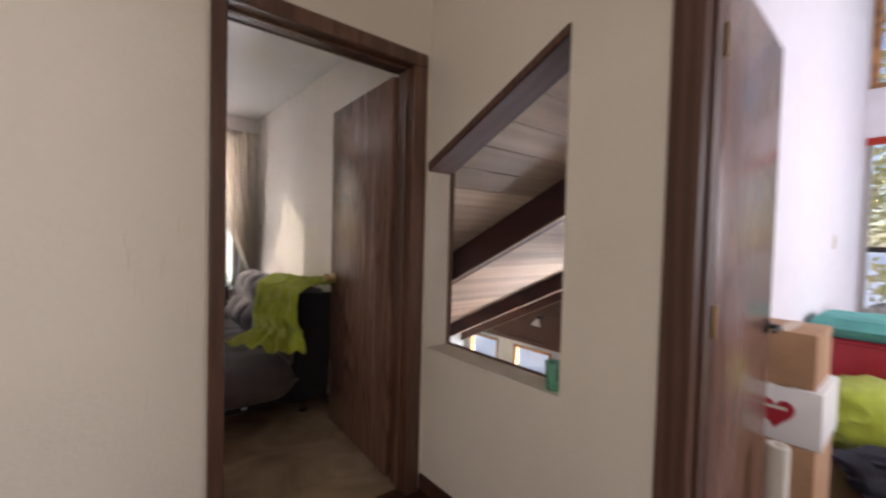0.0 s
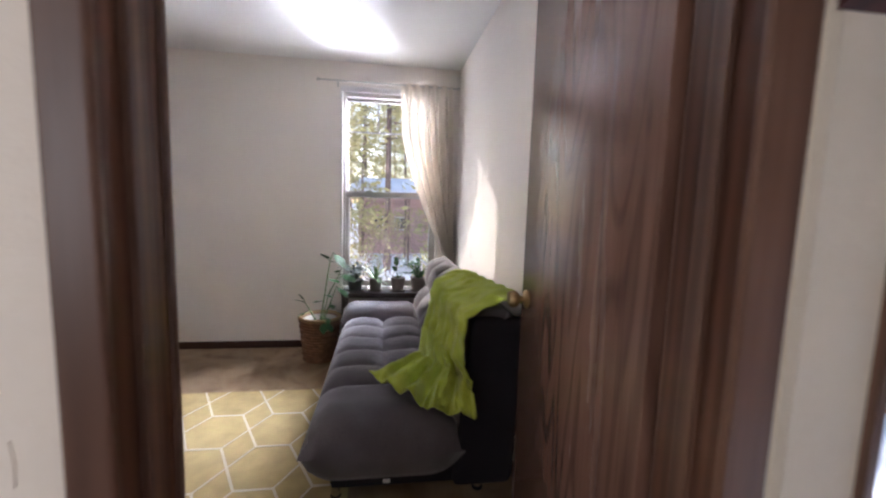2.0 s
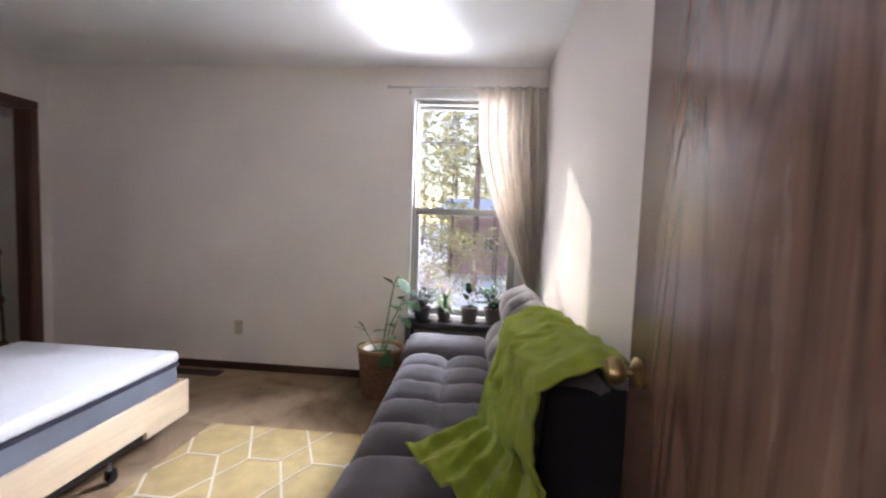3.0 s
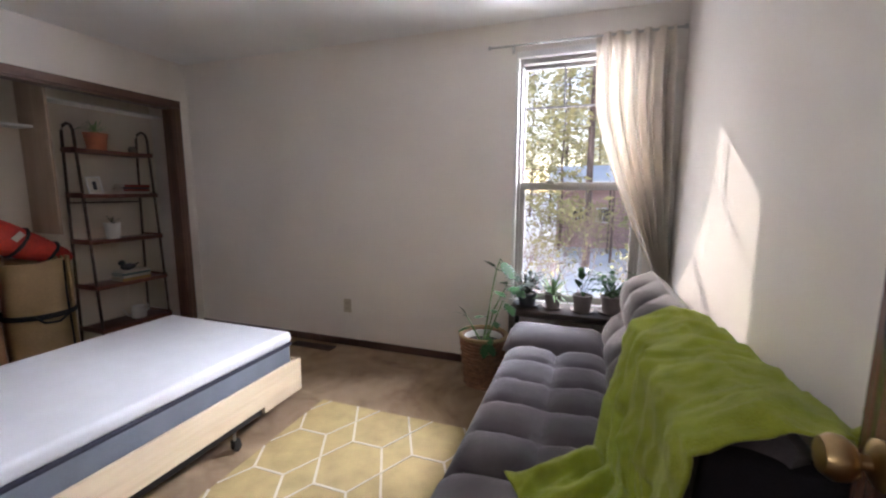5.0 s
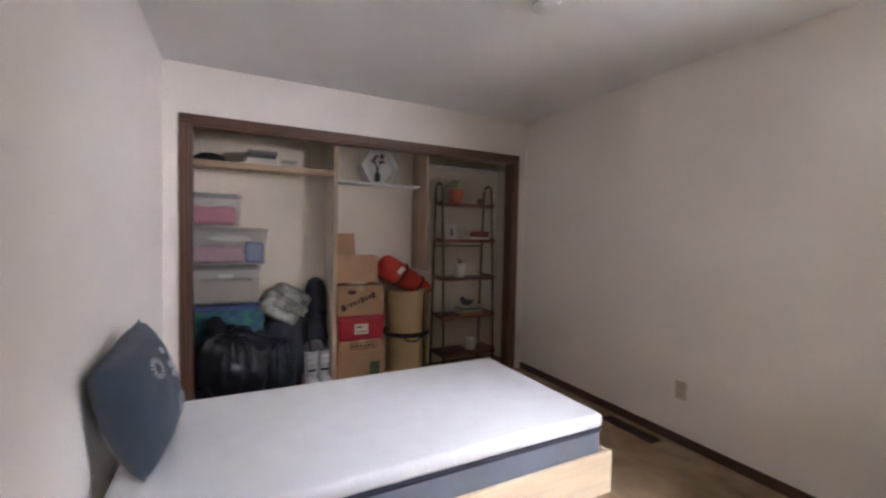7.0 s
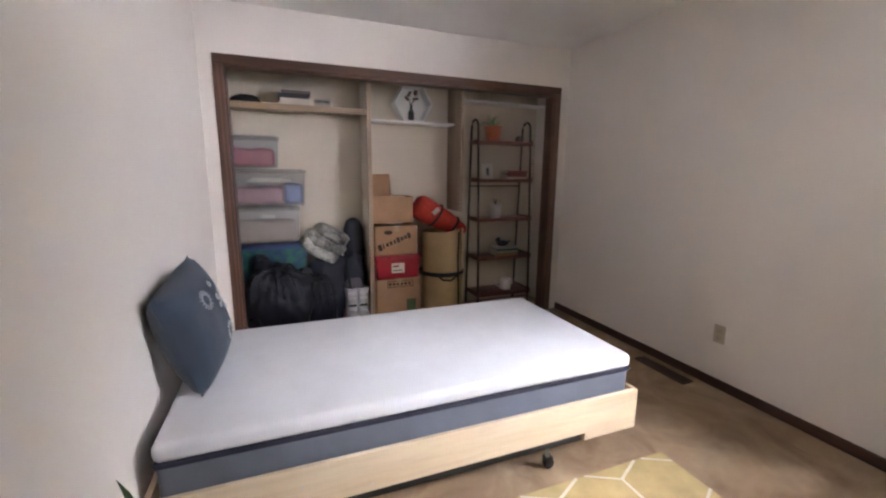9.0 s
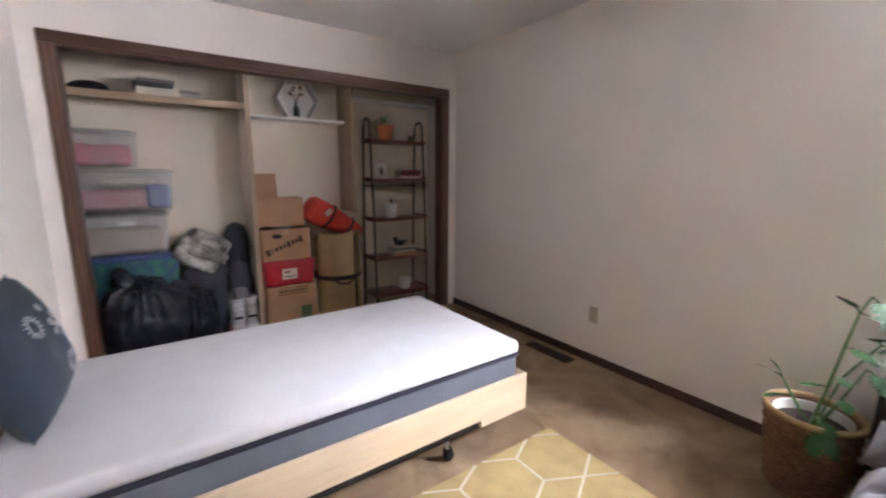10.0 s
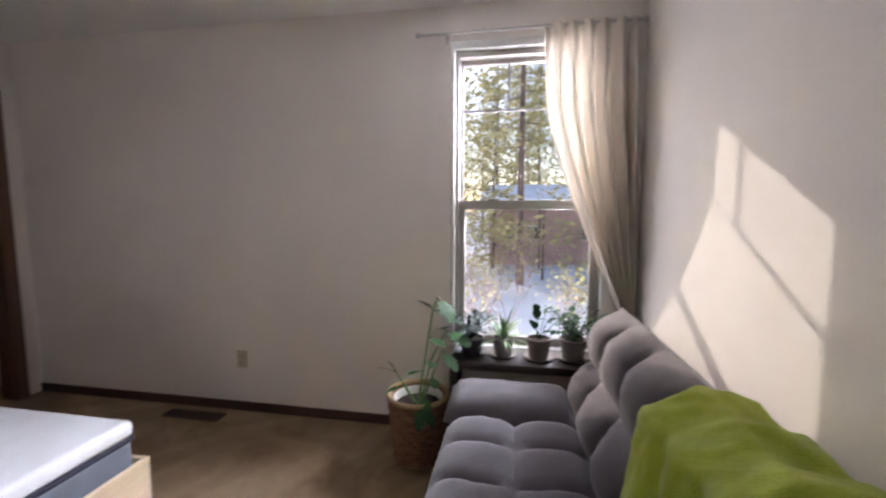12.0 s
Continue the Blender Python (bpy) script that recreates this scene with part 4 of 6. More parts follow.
b.transform(Matrix.Translation((1.215, (SY0 + SY1) / 2, 0.600)) @ pose(0, 0, 0, 0, -72, 0) @ Matrix.Translation((0, 0, -0.08)))
part("backrest", b, M_SOFA, sofa, "tufted backrest")
b = box(-0.125, 0.125, SY0 + 0.012, SY0 + 0.08, 0.13, 0.84, 0.03, 4)
b.transform(Matrix.Translation((1.165, 0, 0)) @ Matrix.Shear("XY", 4, (0.09, 0.0)))
part("end_panel", b, M_SOFAB, sofa, "dark cloth end")
for x in (0.57, 1.20):
    for y in (3.42, 4.83):
        f = part("foot", lathe([(0, 0.012), (0.019, 0.012), (0.022, 0.14), (0, 0.14)], x, y, 0, 16), M_CHROME, sofa, "chrome foot")
        part("glide", lathe([(0, 0), (0.024, 0), (0.026, 0.006), (0.022, 0.013), (0, 0.013)], x, y, 0, 16), M_BLACKC, f)
part("tag", box(0.77, 0.80, SY0 + 0.040, SY0 + 0.046, 0.155, 0.17, 0.002), M_WPLASTIC, sofa, "small white tag")


def drape(u, v):
    """The throw from behind the backrest over its top, down its front and across the seat."""
    keys = (0.0, 0.12, 0.26, 0.36, 0.60, 0.74, 1.0)
    north = ((1.355, 4.03, 0.79), (1.30, 4.05, 0.855), (1.20, 4.06, 0.868), (1.105, 4.06, 0.835), (1.035, 3.96, 0.60), (0.955, 3.70, 0.485), (0.725, 3.50, 0.462))
    south = ((1.355, 3.23, 0.87), (1.31, 3.225, 0.905), (1.21, 3.225, 0.905), (1.115, 3.215, 0.855), (1.105, 3.205, 0.66), (1.115, 3.20, 0.56), (1.135, 3.195, 0.462))
    k = max(i for i in range(6) if keys[i] <= u + 1e-9)
    t = (u - keys[k]) / (keys[k + 1] - keys[k])
    t = t * t * (3 - 2 * t) * 0.5 + t * 0.5
    n_ = Vector(north[k]).lerp(Vector(north[k + 1]), t)
    s_ = Vector(south[k]).lerp(Vector(south[k + 1]), t)
    p = n_.lerp(s_, v)
    if u > 0.74:
        w = (u - 0.74) / 0.26
        p += Vector((-0.01, -0.080, 0)) * math.sin(math.pi * v) * w
        if p.y < 3.30:
            p.z -= (3.30 - p.y) * 0.5
    folds = 0.014 + 0.017 * u
    ph = v * 30 + 2.5 * noise.noise(Vector((u * 2, v * 2, 0.4)))
    ridge = 1 - abs(noise.noise(Vector((u * 5 + v * 4, v * 11 - u * 3, 5.0)))) * 2.2
    lift = folds * (math.sin(ph) * 0.6 + 0.7 * noise.noise(Vector((u * 7, v * 9, 2.2))) + 0.40 * max(0.0, ridge)) + 0.020
    lift += 0.016 * (0.5 - abs(noise.noise(Vector((u * 13 + v * 6, v * 15, 3.0)))))  + 0.005 * noise.noise(Vector((u * 30, v * 34, 3.0)))
    lift += 0.030 * max(0.0, min(1.0, (u - 0.66) / 0.10)) + 0.022 * max(0.0, min(1.0, (u - 0.30) / 0.12))
    top, front, low = Vector((-0.2, -0.05, 1)), Vector((-1, -0.2, 0.35)), Vector((-0.2, -0.4, 1))
    a_ = max(0.0, min(1.0, (u - 0.20) / 0.18))
    b_ = max(0.0, min(1.0, (u - 0.58) / 0.20))
    nrm = top.lerp(front, a_ * a_ * (3 - 2 * a_)).lerp(low, b_ * b_ * (3 - 2 * b_))
    return p + nrm.normalized() * lift


bl = thing("throw_blanket", (1.0, 3.6, 0.46), "lime green fleece throw draped over the sofa", "blanket")
part("cloth", sheet(drape, 96, 110, 0.006), M_GREEN, bl, smooth="all")
part("corner", sheet(lambda u, v: Vector((1.31 + 0.03 * math.sin(v * 3) + 0.02 * u, 3.235 + 0.085 * v * (1 - 0.5 * u), 0.885 + 0.085 * u * math.sin(math.pi * (0.15 + 0.8 * v)))), 10, 12, 0.006), M_GREEN, bl, "turned-up corner", smooth="all")

# ---- curtain and rod ----
rod_ = thing("curtain_rod", (0.8, YN, 2.26), "thin brushed nickel curtain rod on brackets", "curtain rod")
RY = YN - 0.055
part("rod", tube([(0.225, RY, 2.262), (1.372, RY, 2.262)], 0.007, 10), M_STEEL, rod_)
for x in (0.215, 1.372):
    part("finial", lathe([(0, -0.014), (0.010, -0.011), (0.014, 0), (0.010, 0.011), (0, 0.014)], x, RY, 2.262, 14), M_STEEL, rod_)
for x in (0.367, 1.305):
    br = tube([(x, YN - 0.001, 2.255), (x, RY, 2.252)], 0.005, 8)
    box(x - 0.009, x + 0.009, YN - 0.004, YN - 0.0005, 2.225, 2.285, 0.002, bm=br)
    part("bracket", br, M_STEEL, rod_)


def curtain_surface(u, v):
    """u runs down from the rod, v along it; the cloth is drawn to the wall corner low down."""
    z = 2.275 - u * 1.62
    d = u
    left = 0.885 + 0.06 * d + 0.62 * max(0, d - 0.25) ** 1.35
    right = 1.32 + 0.045 * d
    left = min(left, 1.315)
    x = left + (right - left) * v
    amp = 0.044 + 0.010 * d
    yy = RY - 0.004 + amp * math.sin(v * 36 + 2.6 * noise.noise(Vector((v * 3, u * 1.2, 1)))) * (0.35 + 0.65 * min(1, u * 8)) - 0.02 * d
    yy += 0.012 * noise.noise(Vector((v * 5, u * 3, 7)))
    return Vector((x, yy, z))


cu = thing("curtain", (1.1, RY, 2.26), "sheer cream curtain drawn aside to the corner", "curtain")
part("panel", sheet(curtain_surface, 60, 110, 0.0), M_SHEER, cu, smooth="all")
part("header", sheet(lambda u, v: curtain_surface(u * 0.035, v) + Vector((0, -0.004, 0)), 3, 110, 0.0), M_SHEER, cu, smooth="all")

# ---- closet contents ----


def carton(name, x0, x1, y0, y1, z0, z1, label, material=None, flaps=False, group="cardboard boxes"):
    """A cardboard box with a taped top seam, open flaps where wanted."""
    material = material or M_CARD
    t = thing(name, ((x0 + x1) / 2, (y0 + y1) / 2, z0), label, "box", group)
    if not flaps:
        part("body", box(x0, x1, y0, y1, z0, z1, 0.004), material, t)
        part("tape", box(x0 + 0.002, x1 + 0.0012, (y0 + y1) / 2 - 0.025, (y0 + y1) / 2 + 0.025, z1 - 0.05, z1 + 0.0012), M_TAPE, t, "brown packing tape", smooth=False)
    else:
        w = box(x0, x1, y0, y0 + 0.005, z0, z1)
        box(x0, x1, y1 - 0.005, y1, z0, z1, bm=w)
        box(x0, x0 + 0.005, y0 + 0.005, y1 - 0.005, z0, z1, bm=w)
        box(x1 - 0.005, x1, y0 + 0.005, y1 - 0.005, z0, z1, bm=w)
        box(x0, x1, y0, y1, z0, z0 + 0.005, bm=w)
        part("body", w, material, t, smooth=False)
    return t


def bin_box(name, x0, x1, y0, y1, z0, z1, label, body, lid, group="storage bins"):
    """A tapered storage bin with a rimmed lid."""
    t = thing(name, ((x0 + x1) / 2, (y0 + y1) / 2, z0), label, "storage bin", group)
    b = box(x0, x1, y0, y1, z0, z1 - 0.02, 0.018, 3)
    for v in b.verts:
        k = 1 - 0.06 * (z1 - v.co.z) / (z1 - z0)
        v.co.x = (x0 + x1) / 2 + (v.co.x - (x0 + x1) / 2) * k
        v.co.y = (y0 + y1) / 2 + (v.co.y - (y0 + y1) / 2) * k
    part("body", b, body, t)
    ld = part("lid", box(x0 - 0.008, x1 + 0.008, y0 - 0.008, y1 + 0.008, z1 - 0.028, z1 - 0.008, 0.006), lid, t)
    part("rim", box(x0 + 0.02, x1 - 0.02, y0 + 0.02, y1 - 0.02, z1 - 0.009, z1, 0.004), lid, ld)
    return t


def lump(cx, cy, cz, rx, ry, rz, seed, amp=0.25, freq=2.2, sub=4, flat=None):
    """A soft crumpled mass."""
    b = bmesh.new()
    bmesh.ops.create_icosphere(b, subdivisions=sub, radius=1)
    for v in b.verts:
        n_ = v.co.normalized()
        k = 1 + amp * noise.noise(n_ * freq + Vector((seed, 0, 0))) + amp * 0.45 * noise.noise(n_ * freq * 3.1 + Vector((0, seed, 0))) + amp * 0.2 * abs(noise.noise(n_ * freq * 7 + Vector((0, 0, seed))))
        v.co = Vector((cx + n_.x * rx * k, cy + n_.y * ry * k, cz + n_.z * rz * k))
        if flat is not None:
            v.co.z = max(flat, v.co.z)
    return b


def heap(x0, x1, y0, y1, z0, z1, seed):
    """Folded cloth packed into a bin, with a sagging top."""
    b = box(x0, x1, y0, y1, z0, z1, 0.03, 4)
    bmesh.ops.subdivide_edges(b, edges=[e for e in b.edges if e.calc_length() > 0.06], cuts=5, use_grid_fill=True)
    for v in b.verts:
        k = (v.co.z - z0) / (z1 - z0)
        v.co.z += 0.030 * k * noise.noise(Vector((v.co.x * 9, v.co.y * 9, seed))) - 0.02 * k
        v.co.x += 0.006 * noise.noise(Vector((v.co.y * 20, v.co.z * 30, seed)))
    return b


M_TAPE = mat("packing_tape", (0.44, 0.30, 0.17), 0.35, vary=0.06, bump=0.02)
M_INK = mat("box_print", (0.05, 0.03, 0.022), 0.8, bump=0)
M_PAPER = mat("paper", (0.66, 0.62, 0.53), 0.8, vary=0.05, bump=0.05)
M_PINK = mat("pink_cloth", (0.42, 0.10, 0.14), 0.9, vary=0.2, bump=0.3)
M_MAUVE = mat("mauve_cloth", (0.36, 0.17, 0.20), 0.9, vary=0.2, bump=0.3)
M_BLUEC = mat("blue_cloth", (0.06, 0.09, 0.22), 0.9, vary=0.25, bump=0.3)
M_TANC = mat("tan_cloth", (0.33, 0.27, 0.21), 0.9, vary=0.15, bump=0.3)
M_AQUA = mat("blue_green_print", (0.02, 0.08, 0.20), 0.6, vary=0.3, scale=16, color2=(0.03, 0.16, 0.10), bump=0.1)
M_CAMO = mat("grey_print_bedding", (0.13, 0.125, 0.11), 0.95, vary=0.3, scale=14, color2=(0.50, 0.49, 0.45), bump=0.5, bscale=50)
M_NAVYC = mat("navy_nylon", (0.012, 0.014, 0.026), 0.6, vary=0.25, bump=0.4, bscale=50)
M_BOOT = mat("silver_boot_shell", (0.50, 0.50, 0.51), 0.35, 0.2, vary=0.15, bump=0.1)
M_BOOK1 = mat("red_book_cloth", (0.24, 0.04, 0.03), 0.7, bump=0.1)
M_BOOK2 = mat("teal_book_cover", (0.05, 0.13, 0.15), 0.6, bump=0.1)
M_BOOK3 = mat("pale_book_cover", (0.58, 0.54, 0.46), 0.6, bump=0.1)
M_BOOK4 = mat("ochre_book_cover", (0.40, 0.24, 0.07), 0.6, bump=0.1)

# left bay
bxs = ((1.355, 1.600, 2.40, 2.815, M_PINK, None, "clear lidded bin of pink cloth on a stack"),
       (1.055, 1.345, 2.40, 3.005, M_MAUVE, M_BLUEC, "clear plastic bin of mauve and blue cloth"),
       (0.745, 1.045, 2.40, 2.950, M_TANC, None, "clear plastic bin of tan cloth with a paper tag"))
for z0, z1, y0, y1, c1, c2, lab in bxs:
    t = bin_box("storage_bin", -3.115, -2.895, y0, y1, z0, z1, lab, M_BIN, M_BIN)
    part("contents", heap(-3.09, -2.925, y0 + 0.03, y1 - (0.17 if c2 else 0.035), z0 + 0.012, z0 + (0.21 if z0 < 0.8 else 0.16), z0 * 7), c1, t, "folded cloth inside")
    if c2:
        part("contents", heap(-3.09, -2.925, y1 - 0.165, y1 - 0.025, z0 + 0.012, z0 + 0.20, 3.3), c2, t, "blue cloth inside")
        part("contents", lump(-2.99, y1 - 0.27, z0 + 0.20, 0.075, 0.16, 0.035, 5.3, 0.12), M_PAPER, t, "white cloth inside")
    elif z0 < 0.8:
        part("tag", box(-2.9035, -2.9005, 2.66, 2.76, 0.955, 0.985), M_PAPER, t, "white paper tag", smooth=False)
t = bin_box("storage_bin", -3.115, -2.885, 2.40, 2.99, 0.40, 0.735, "blue and green printed storage box", M_AQUA, M_BLUEC)
t = bin_box("storage_bin", -3.115, -2.895, 2.40, 2.96, 0.0, 0.395, "grey plastic storage bin at the bottom", M_BIN, M_BIN)


def liner_bag(name, cx, cy, rx, ry, h, seed, label):
    t = thing(name, (cx, cy, 0.0), label, "rubbish bag", "black bags")
    b = lump(cx, cy, h * 0.45, rx, ry, h * 0.58, seed, 0.16, 1.6, 5, 0.004)
    for v in b.verts:
        k = max(0.0, (v.co.z / h) - 0.3)
        a = math.atan2(v.co.y - cy, v.co.x - cx)
        v.co.x += 0.010 * math.sin(a * 17 + seed) * k * 1.5
        v.co.y += 0.012 * math.sin(a * 23 + seed * 2) * k * 1.5
    part("sack", b, M_BAG, t)
    kn = lump(cx - 0.01, cy - 0.10, h * 1.03, 0.035, 0.06, 0.07, seed + 4, 0.4, 2.5, 3)
    part("knot", kn, M_BAG, t, "tied neck")


liner_bag("rubbish_bag", -2.80, 2.75, 0.16, 0.29, 0.58, 1.7, "full black plastic rubbish bag, tied")
liner_bag("rubbish_bag", -2.83, 3.06, 0.13, 0.150, 0.46, 6.1, "smaller black plastic bag beside the bins")
qu = thing("folded_quilt", (-2.97, 3.16, 0.62), "folded pale printed quilt slumped on dark bags", "bedding")
for k, (cy_, cz_, ry_, rz_, tilt_) in enumerate(((3.10, 0.665, 0.165, 0.055, -34), (3.145, 0.735, 0.175, 0.055, -32), (3.205, 0.800, 0.150, 0.050, -28))):
    q = box(-0.12, 0.12, -ry_, ry_, -rz_, rz_, 0.045, 5)
    bmesh.ops.subdivide_edges(q, edges=q.edges[:], cuts=3, use_grid_fill=True)
    for v in q.verts:
        v.co += v.co.normalized() * 0.030 * noise.noise(v.co * 11 + Vector((k * 3.0, 0, 0)))
    q.transform(Matrix.Translation((-2.975, cy_, cz_)) @ pose(0, 0, 0, tilt_, 0, 0))
    part("fold", q, M_CAMO, qu)
solid("soft_bag", lump(-2.97, 3.17, 0.30, 0.14, 0.21, 0.33, 12.0, 0.2, 1.8, 4, 0.002), M_NAVYC, "dark soft bag under the bedding", "bag")
sl = thing("sleeping_bag", (-3.1, 3.385, 0.0), "upright navy rolled sleeping bag", "sleeping bag")
part("roll", lathe([(0, 0), (0.075, 0.0), (0.088, 0.05), (0.09, 0.45), (0.085, 0.83), (0.06, 0.90), (0.02, 0.925), (0, 0.925)], -3.03, 3.395, 0.003, 22), M_NAVYC, sl)
part("strap", lathe([(0.0915, 0.60), (0.0925, 0.605), (0.0925, 0.635), (0.0915, 0.64)], -3.03, 3.395, 0.003, 22), M_BLACKC, sl)
bp_ = thing("backpack", (-2.93, 3.36, 0.0), "dark grey backpack leaning on the partition", "backpack")
part("body", lump(-2.94, 3.365, 0.40, 0.085, 0.115, 0.24, 21.0, 0.14, 1.6, 4), M_NAVYC, bp_)
part("pocket", lump(-2.87, 3.36, 0.33, 0.035, 0.085, 0.11, 25.0, 0.12, 1.6, 3), M_SOFA, bp_, "grey front pocket")
part("strap", tube([(-2.86, 3.30, 0.60), (-2.845, 3.31, 0.48), (-2.84, 3.33, 0.34), (-2.87, 3.36, 0.22)], 0.010, 6), M_BLACKC, bp_)
solid("crate", box(-2.98, -2.86, 3.27, 3.47, 0.0, 0.155, 0.01), M_MAUVE, "low faded pink crate under the backpack", "crate")
for i, yb in enumerate((3.335, 3.435)):
    bo = thing("ski_boot", (-2.80, yb, 0.0), "grey and silver plastic ski boot", "boot", "ski boots")
    part("sole", box(-2.92, -2.695, yb - 0.040, yb + 0.040, 0.0, 0.035, 0.008), M_BLACKC, bo, "black sole")
    sh = box(-2.91, -2.70, yb - 0.043, yb + 0.043, 0.035, 0.14, 0.03, 4)
    part("shell", sh, M_BOOT, bo)
    cf = lathe([(0.045, 0.10), (0.052, 0.16), (0.055, 0.25), (0.059, 0.335), (0.049, 0.34), (0.045, 0.30)], -2.855, yb, 0, 18)
    part("cuff", cf, M_BOOT, bo)
    for z in (0.12, 0.18, 0.24, 0.29):
        part("buckle", box(-2.808 if z > 0.15 else -2.77, -2.788 if z > 0.15 else -2.75, yb - 0.035, yb + 0.035, z, z + 0.016, 0.004), M_BLACKM if z == 0.18 else M_STEEL, bo)

# middle bay
fx = -2.86
b1 = carton("cardboard_box", fx - 0.245, fx, 3.565, 3.975, 0.0, 0.375, "brown cardboard box at the bottom of a stack")
pr = box(fx + 0.0005, fx + 0.0020, 3.66, 3.90, 0.300, 0.306)
box(fx + 0.0005, fx + 0.0020, 3.66, 3.90, 0.355, 0.361, bm=pr)
box(fx + 0.0005, fx + 0.0020, 3.66, 3.666, 0.306, 0.355, bm=pr)
box(fx + 0.0005, fx + 0.0020, 3.894, 3.90, 0.306, 0.355, bm=pr)
part("print", pr, M_INK, b1, "faded printed frame", smooth=False)
for k in range(6):
    part("print", box(fx + 0.0005, fx + 0.0020, 3.675 + k * 0.036, 3.698 + k * 0.036, 0.318, 0.342), M_INK, b1, smooth=False)
part("print", box(fx + 0.0005, fx + 0.0020, 3.84, 3.93, 0.06, 0.18, 0.0005, 1), mat("green_print", (0.09, 0.13, 0.06), 0.8, bump=0), b1, smooth=False)
rt = bin_box("storage_tote", fx - 0.245, fx + 0.005, 3.56, 3.975, 0.377, 0.598, "red plastic tote with a cream paper label", M_REDP, M_REDP, "storage bins")
part("label", box(fx - 0.003, fx + 0.0045, 3.70, 3.82, 0.435, 0.525), M_PAPER, rt, "cream paper label", smooth=False)
part("print", box(fx + 0.0045, fx + 0.0055, 3.715, 3.765, 0.49, 0.505), M_BOOK1, rt, smooth=False)
part("print", box(fx + 0.0045, fx + 0.0055, 3.715, 3.805, 0.455, 0.462), M_INK, rt, smooth=False)
b2 = carton("cardboard_box", fx - 0.235, fx, 3.555, 3.945, 0.60, 0.862, "brown cardboard box with dark slanted printing")
pw = lathe([(0, 0), (0.024, 0), (0.024, 0.0015), (0, 0.0015)], seg=18)
pw.transform(Matrix.Translation((fx, 3.675, 0.805)) @ pose(0, 0, 0, 0, 90, 0) @ Matrix.Diagonal((0.8, 1.6, 1, 1)))
part("print", pw, M_INK, b2, "dark printed emblem")
for k, (w, h) in enumerate(((0.034, 0.055), (0.012, 0.042), (0.026, 0.034), (0.026, 0.034), (0.018, 0.034), (0.028, 0.050), (0.026, 0.034), (0.026, 0.034), (0.028, 0.052))):
    yk = 3.600 + k * 0.033
    q = box(fx + 0.0005, fx + 0.0018, -w / 2, w / 2, -h / 2, h / 2)
    q.transform(Matrix.Translation((0, yk, 0.672 + k * 0.0125)) @ pose(0, 0, 0, 17, 0, 0))
    part("print", q, M_INK, b2, smooth=False)
pl = thing("paper_plates", (fx - 0.16, 3.74, 0.863), "stack of white plates on a cardboard box", "plates")
part("stack", lathe([(0, 0), (0.075, 0), (0.108, 0.012), (0.110, 0.02), (0.075, 0.012), (0, 0.012)], fx - 0.115, 3.74, 0.863, 28), M_CER, pl)
b3 = carton("cardboard_box", fx - 0.235, fx - 0.005, 3.535, 3.905, 0.885, 1.118, "open-topped brown cardboard box", None, True)
sf = box(-0.004, 0, 3.535, 3.73, 0, 0.20)
sf.transform(Matrix.Translation((fx - 0.12, 0, 1.119)) @ pose(0, 0, 0, 0, -12, 0))
part("flap", sf, M_CARD, b3, "raised cardboard flap", smooth=False)
solid("packing_paper", box(fx - 0.22, fx - 0.03, 3.56, 3.88, 0.89, 1.06, 0.01), M_TANC, "tan wrapping inside the open box", "paper")

ro = thing("foam_roll", (-2.94, 4.235, 0.0), "rolled tan foam mat tied with a black strap", "foam roll")


def spiral(u, v):
    a = u * 2 * math.pi * 2.4 + 0.75
    r = 0.205 - 0.032 * u * 2.4 + 0.006 * noise.noise(Vector((u * 6, v * 2, 0)))
    return Vector((-2.905 + r * math.cos(a), 4.200 + r * math.sin(a), 0.003 + 0.80 * v + 0.012 * math.sin(a)))


part("mat", sheet(spiral, 110, 6, 0.012), M_TAN, ro)
part("strap", lathe([(0.206, 0.395), (0.213, 0.40), (0.213, 0.43), (0.206, 0.435)], -2.905, 4.200, 0, 36), M_BLACKC, ro, "black strap")
part("strap", tube([(-2.710, 4.08, 0.425), (-2.690, 4.13, 0.375), (-2.688, 4.21, 0.365), (-2.705, 4.29, 0.41)], 0.009, 6), M_BLACKC, ro, "slack black strap end")
part("strap", tube([(-2.722, 4.295, 0.80), (-2.712, 4.285, 0.55), (-2.712, 4.295, 0.2), (-2.718, 4.295, 0.02)], 0.007, 6), M_BLACKC, ro, "dark seam cord")
du = thing("duffel_bag", (-3.05, 4.17, 0.81), "red nylon duffel with black straps on the foam roll", "bag")
DM = Matrix.Translation((-2.955, 4.192, 0.912)) @ pose(0, 0, 0, -28, 0, 0)


def duffel_radius(v):
    return 0.122 * max(0.0, 1 - abs(2 * v - 1) ** 9) ** 0.5 * (1 - 0.50 * v * v)


def duffel_skin(u, v):
    a, r = 2 * math.pi * u, duffel_radius(v)
    r *= 1 + 0.07 * noise.noise(Vector((math.cos(a) * 2, math.sin(a) * 2, v * 5))) + 0.05 * abs(noise.noise(Vector((math.cos(a) * 6, v * 14, 2.0))))
    return DM @ Vector((r * 0.9 * math.cos(a), -0.29 + 0.60 * v, r * math.sin(a) * (1 - 0.12 * v)))


part("body", sheet(duffel_skin, 36, 40), M_REDC, du, smooth="all")
